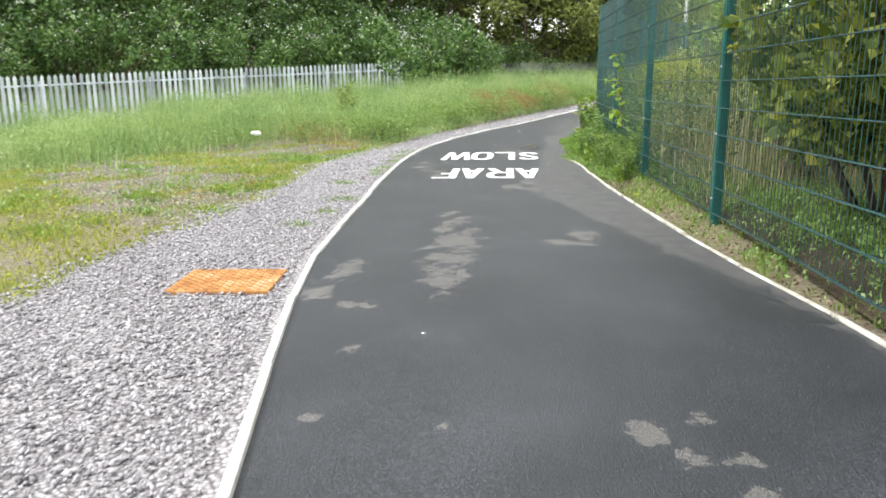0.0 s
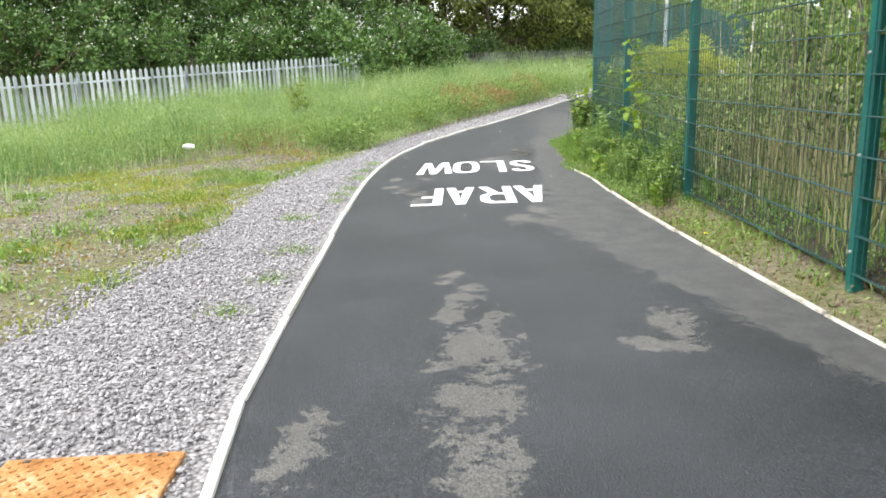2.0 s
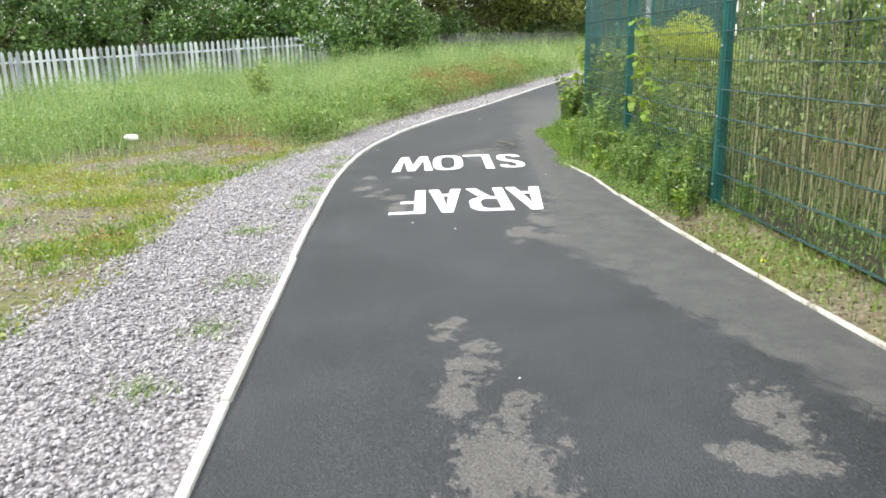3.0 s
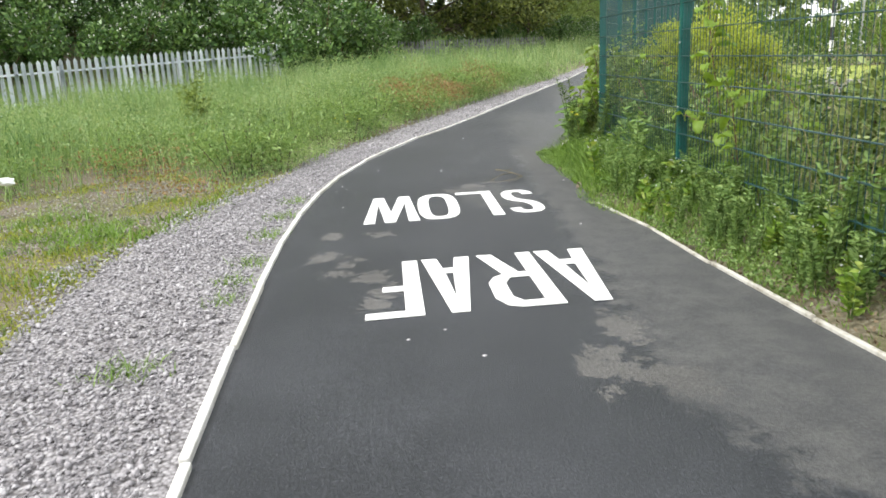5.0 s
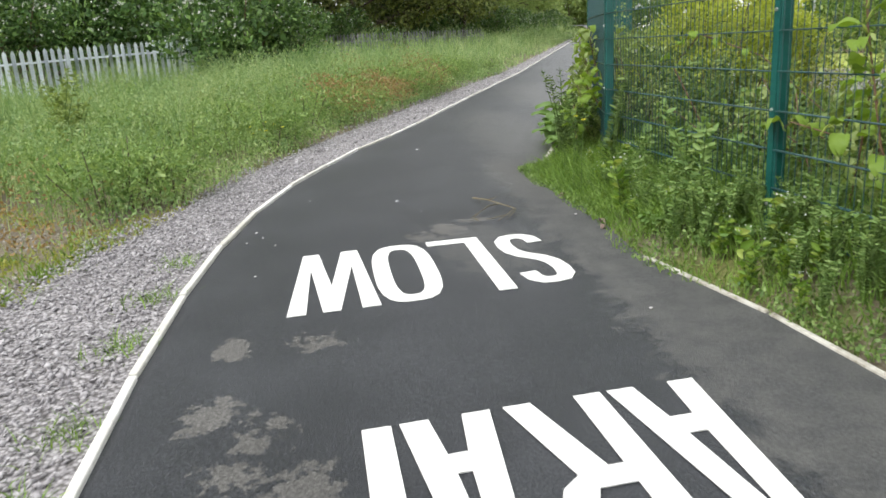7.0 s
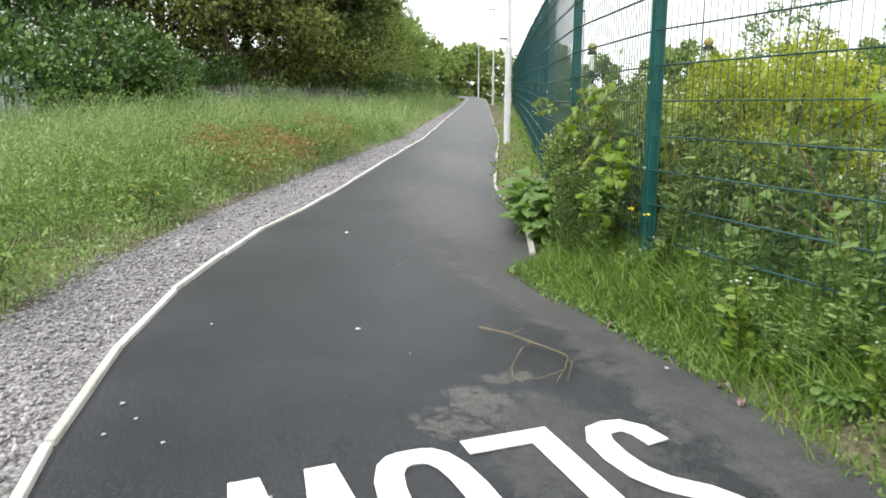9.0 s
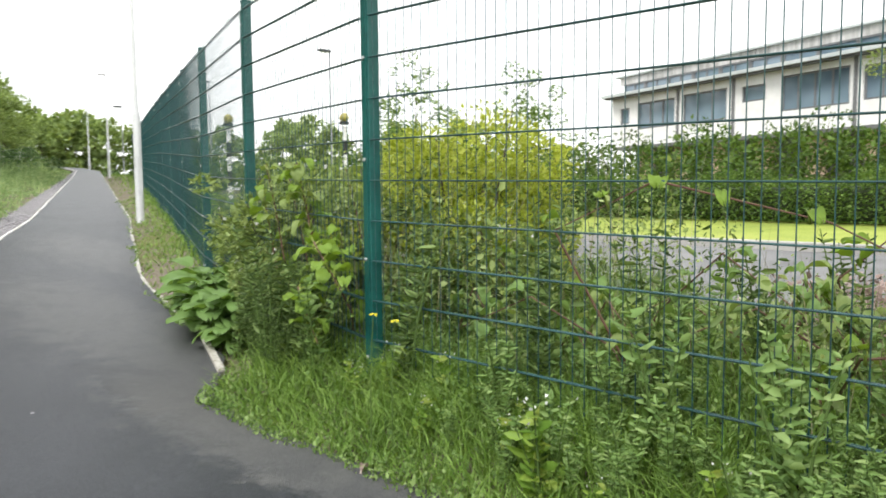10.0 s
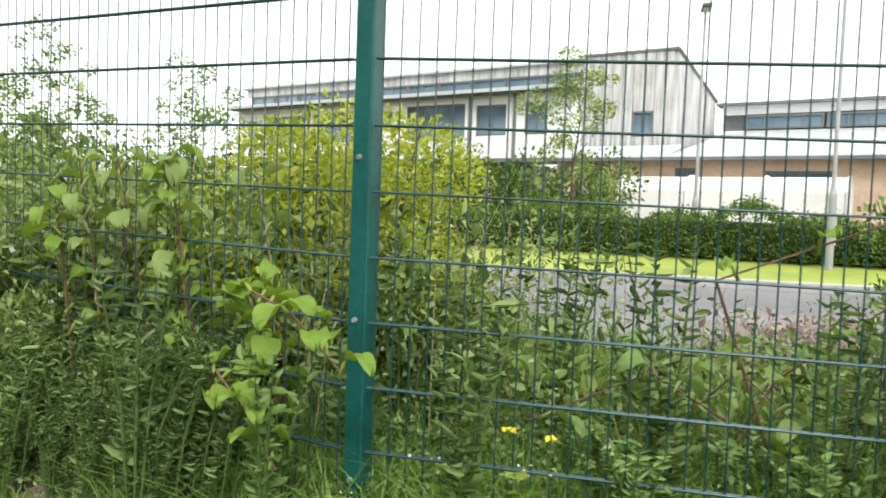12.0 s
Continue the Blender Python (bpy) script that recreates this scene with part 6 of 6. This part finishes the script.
for k, s in enumerate(shoots):
    s = [(x, y, z + 0.024 * y) for x, y, z in s]
    bm = bmesh.new()
    tube(bm, s, [0.0065 if k == 0 else 0.0035] + [0.005 if k == 0 else 0.0028] * (len(s) - 2) + [0.0018], 6)
    part("branch" if k == 0 else "shoot", bm, M_TWIG, twig)


def chip(x, y, s, mat, label, cat):
    """A small angular crumb lying on the path."""
    bm = bmesh.new()
    bmesh.ops.create_icosphere(bm, subdivisions=1, radius=s)
    q = random.Random(int(x * 1000 + y * 77))
    for v in bm.verts:
        v.co = Vector((v.co.x * q.uniform(0.7, 1.3), v.co.y * q.uniform(0.7, 1.3), v.co.z * 0.5))
    ob = tagged(part("pebble" if mat is not M_DEAD else "fallen_leaf", bm, mat), label, cat, "crumbs on the path")
    ob.location = (x, y, float(rise(y)) - 0.004 + s * 0.3)


for x, y, s in ((0.417, 12.29, 0.014), (0.142, 9.97, 0.012), (-0.76, 9.34, 0.01), (-0.7, 9.2, 0.008), (-0.78, 9.1, 0.009), (-0.6, 9.0, 0.007), (0.35, 5.3, 0.01), (0.05, 5.5, 0.009), (0.2, 5.6, 0.008), (0.75, 0.6, 0.01),
                (0.68, 3.0, 0.007), (1.1, 7.5, 0.009), (0.9, 8.1, 0.009), (-0.3, 8.6, 0.008), (0.3, 9.6, 0.007), (-0.5, 10.2, 0.008), (1.25, 9.2, 0.01), (-0.62, 8.4, 0.008), (0.6, 11.2, 0.009)):
    chip(x, y, s, M_PAPER if s > 0.0115 else M_STONE, "pale stone crumb lying on the asphalt", "pebble")


for k, (x, y, a) in enumerate(((1.283, 9.752, 0.4), (1.36, 8.95, 2.0), (1.33, 8.86, 4.1))):
    ob = part("fallen_leaf", broad_leaf(0.05, 0.03, 0.5, 0.008), M_WITHER, None, smooth_shade=True)
    tagged(ob, "curled pale withered leaf lying at the verge", "leaf", "fallen leaves on the path")
    ob.location, ob.rotation_euler = (x, y, float(rise(y)) - 0.006), (0, 0, a)


def crumpled(x, y, z, s):
    bm = bmesh.new()
    bmesh.ops.create_icosphere(bm, subdivisions=2, radius=s)
    q = random.Random(2)
    for v in bm.verts:
        v.co = Vector((v.co.x * 1.5, v.co.y, v.co.z * 0.6)) * q.uniform(0.7, 1.25)
    ob = tagged(part("litter", bm, M_PAPER), "crumpled white plastic litter in the weeds", "litter")
    ob.location = (x, y, z)


crumpled(-3.5, 8.76, 0.3, 0.055)
# tufts at the gravel edge
tuft = tagged(empty("grass_tuft"), "small grass tuft growing on stony ground", "grass tuft", "tufts in the gravel")
x, y = g.normal(0, 0.05, 120), g.normal(0, 0.06, 120)
tagged(mesh_object("grass", *blades(x, y, 0 * x - 0.02, 0.06, 0.005, g, 0.9), M_GRASS, tuft), kind="stuff")
place_first(tuft, -0.61, 3.49)
r = random.Random(6)
for x, y in ((-0.63, 4.16), (-0.86, 6.17), (-0.9, 6.9), (-0.98, 7.6), (-1.02, 8.2), (-0.98, 5.3), (-0.58, 2.9), (-1.05, 8.8), (-0.9, 6.5)):
    put(tuft, x - 0.05, y, r.uniform(0, 6.28), r.uniform(0.7, 1.3))
for k in range(70):
    y = r.uniform(2.2, 9.5)
    put(tuft, float(along(GRAVEL_EDGE, y)) - 0.1 - 4.0 * r.random() ** 1.6, y, r.uniform(0, 6.28), r.uniform(0.8, 2.0))

# leafy clumps standing out of the meadow
clump = bush("weed_clump", 0.75, 0.5, M_MUG, 64, "leafy fresh green weed clump standing in the meadow", 1300, 0.027, 0, category="plant", stems=4, aspect=0.42, lumps=16, spread=0.25)
clump["group"] = "weed clumps in the meadow"
place_first(clump, -1.9, 11.0)
r = random.Random(15)
count = 0
while count < 190:
    y = r.uniform(9.0, 22)
    x = float(along(GRAVEL_EDGE, y)) - 0.25 - abs(r.gauss(0, 2.6))
    if float(bare(x, y)) < 0.4 and float(behind(x, y)) < -0.6:
        put(clump, x, y, r.uniform(0, 6.28), r.uniform(0.6, 1.25))
        count += 1
for k in range(9):
    y = r.uniform(7.0, 9.4)
    put(nettle, float(along(RIGHT_EDGE, y)) + r.uniform(0.2, 0.55), y, r.uniform(0, 6.28), r.uniform(0.4, 0.68))
broom = weed(1.05, 65, M_LEAFY, 0.05, "tall feathery bright green weed in the meadow", 34)
broom["group"] = "feathery weeds in the meadow"
place_first(broom, -3.5, 13.3, 0.0, 1.25)
put(broom, -3.35, 13.45, 2.0, 1.15)
put(broom, -3.45, 13.6, 4.0, 1.05)

for k in range(24):
    q = random.Random(200 + k)
    y = q.uniform(7.2, 10.4)
    x = float(along(POSTS, y)) + q.uniform(0.15, 1.1)
    d, e = q.uniform(-0.6, 0.6), q.uniform(0.5, 0.95)
    vine([(x, y, 0.05), (x + 0.1 * d, y + d * 0.5, e * 0.7), (x - 0.1, y + d * 1.0, e), (x - 0.15, y + d * 1.6, e * 0.75)], 11, 300 + k, "arching bramble cane with scattered leaves behind the fence", q.uniform(0.065, 0.105), (M_LEAFY, M_VINE, M_MUG, M_LEAFY, M_MUG)[k % 5])

# upright pale shoots in the elder by the fence corner
for k in range(8):
    q = random.Random(400 + k)
    y = q.uniform(10.65, 11.7)
    x = float(along(POSTS, y)) + q.uniform(-0.12, 0.2)
    h, d = q.uniform(0.85, 1.3), q.uniform(-0.15, 0.15)
    vine([(x + 0.1, y, 0.03), (x + 0.04, y + d * 0.4, h * 0.45), (x - 0.03, y + d * 0.8, h * 0.8), (x - 0.08, y + d, h)], 16, 500 + k, "upright shoot with pale leaves at the fence corner", q.uniform(0.07, 0.1), M_LEAFY if k % 2 else M_VINE)
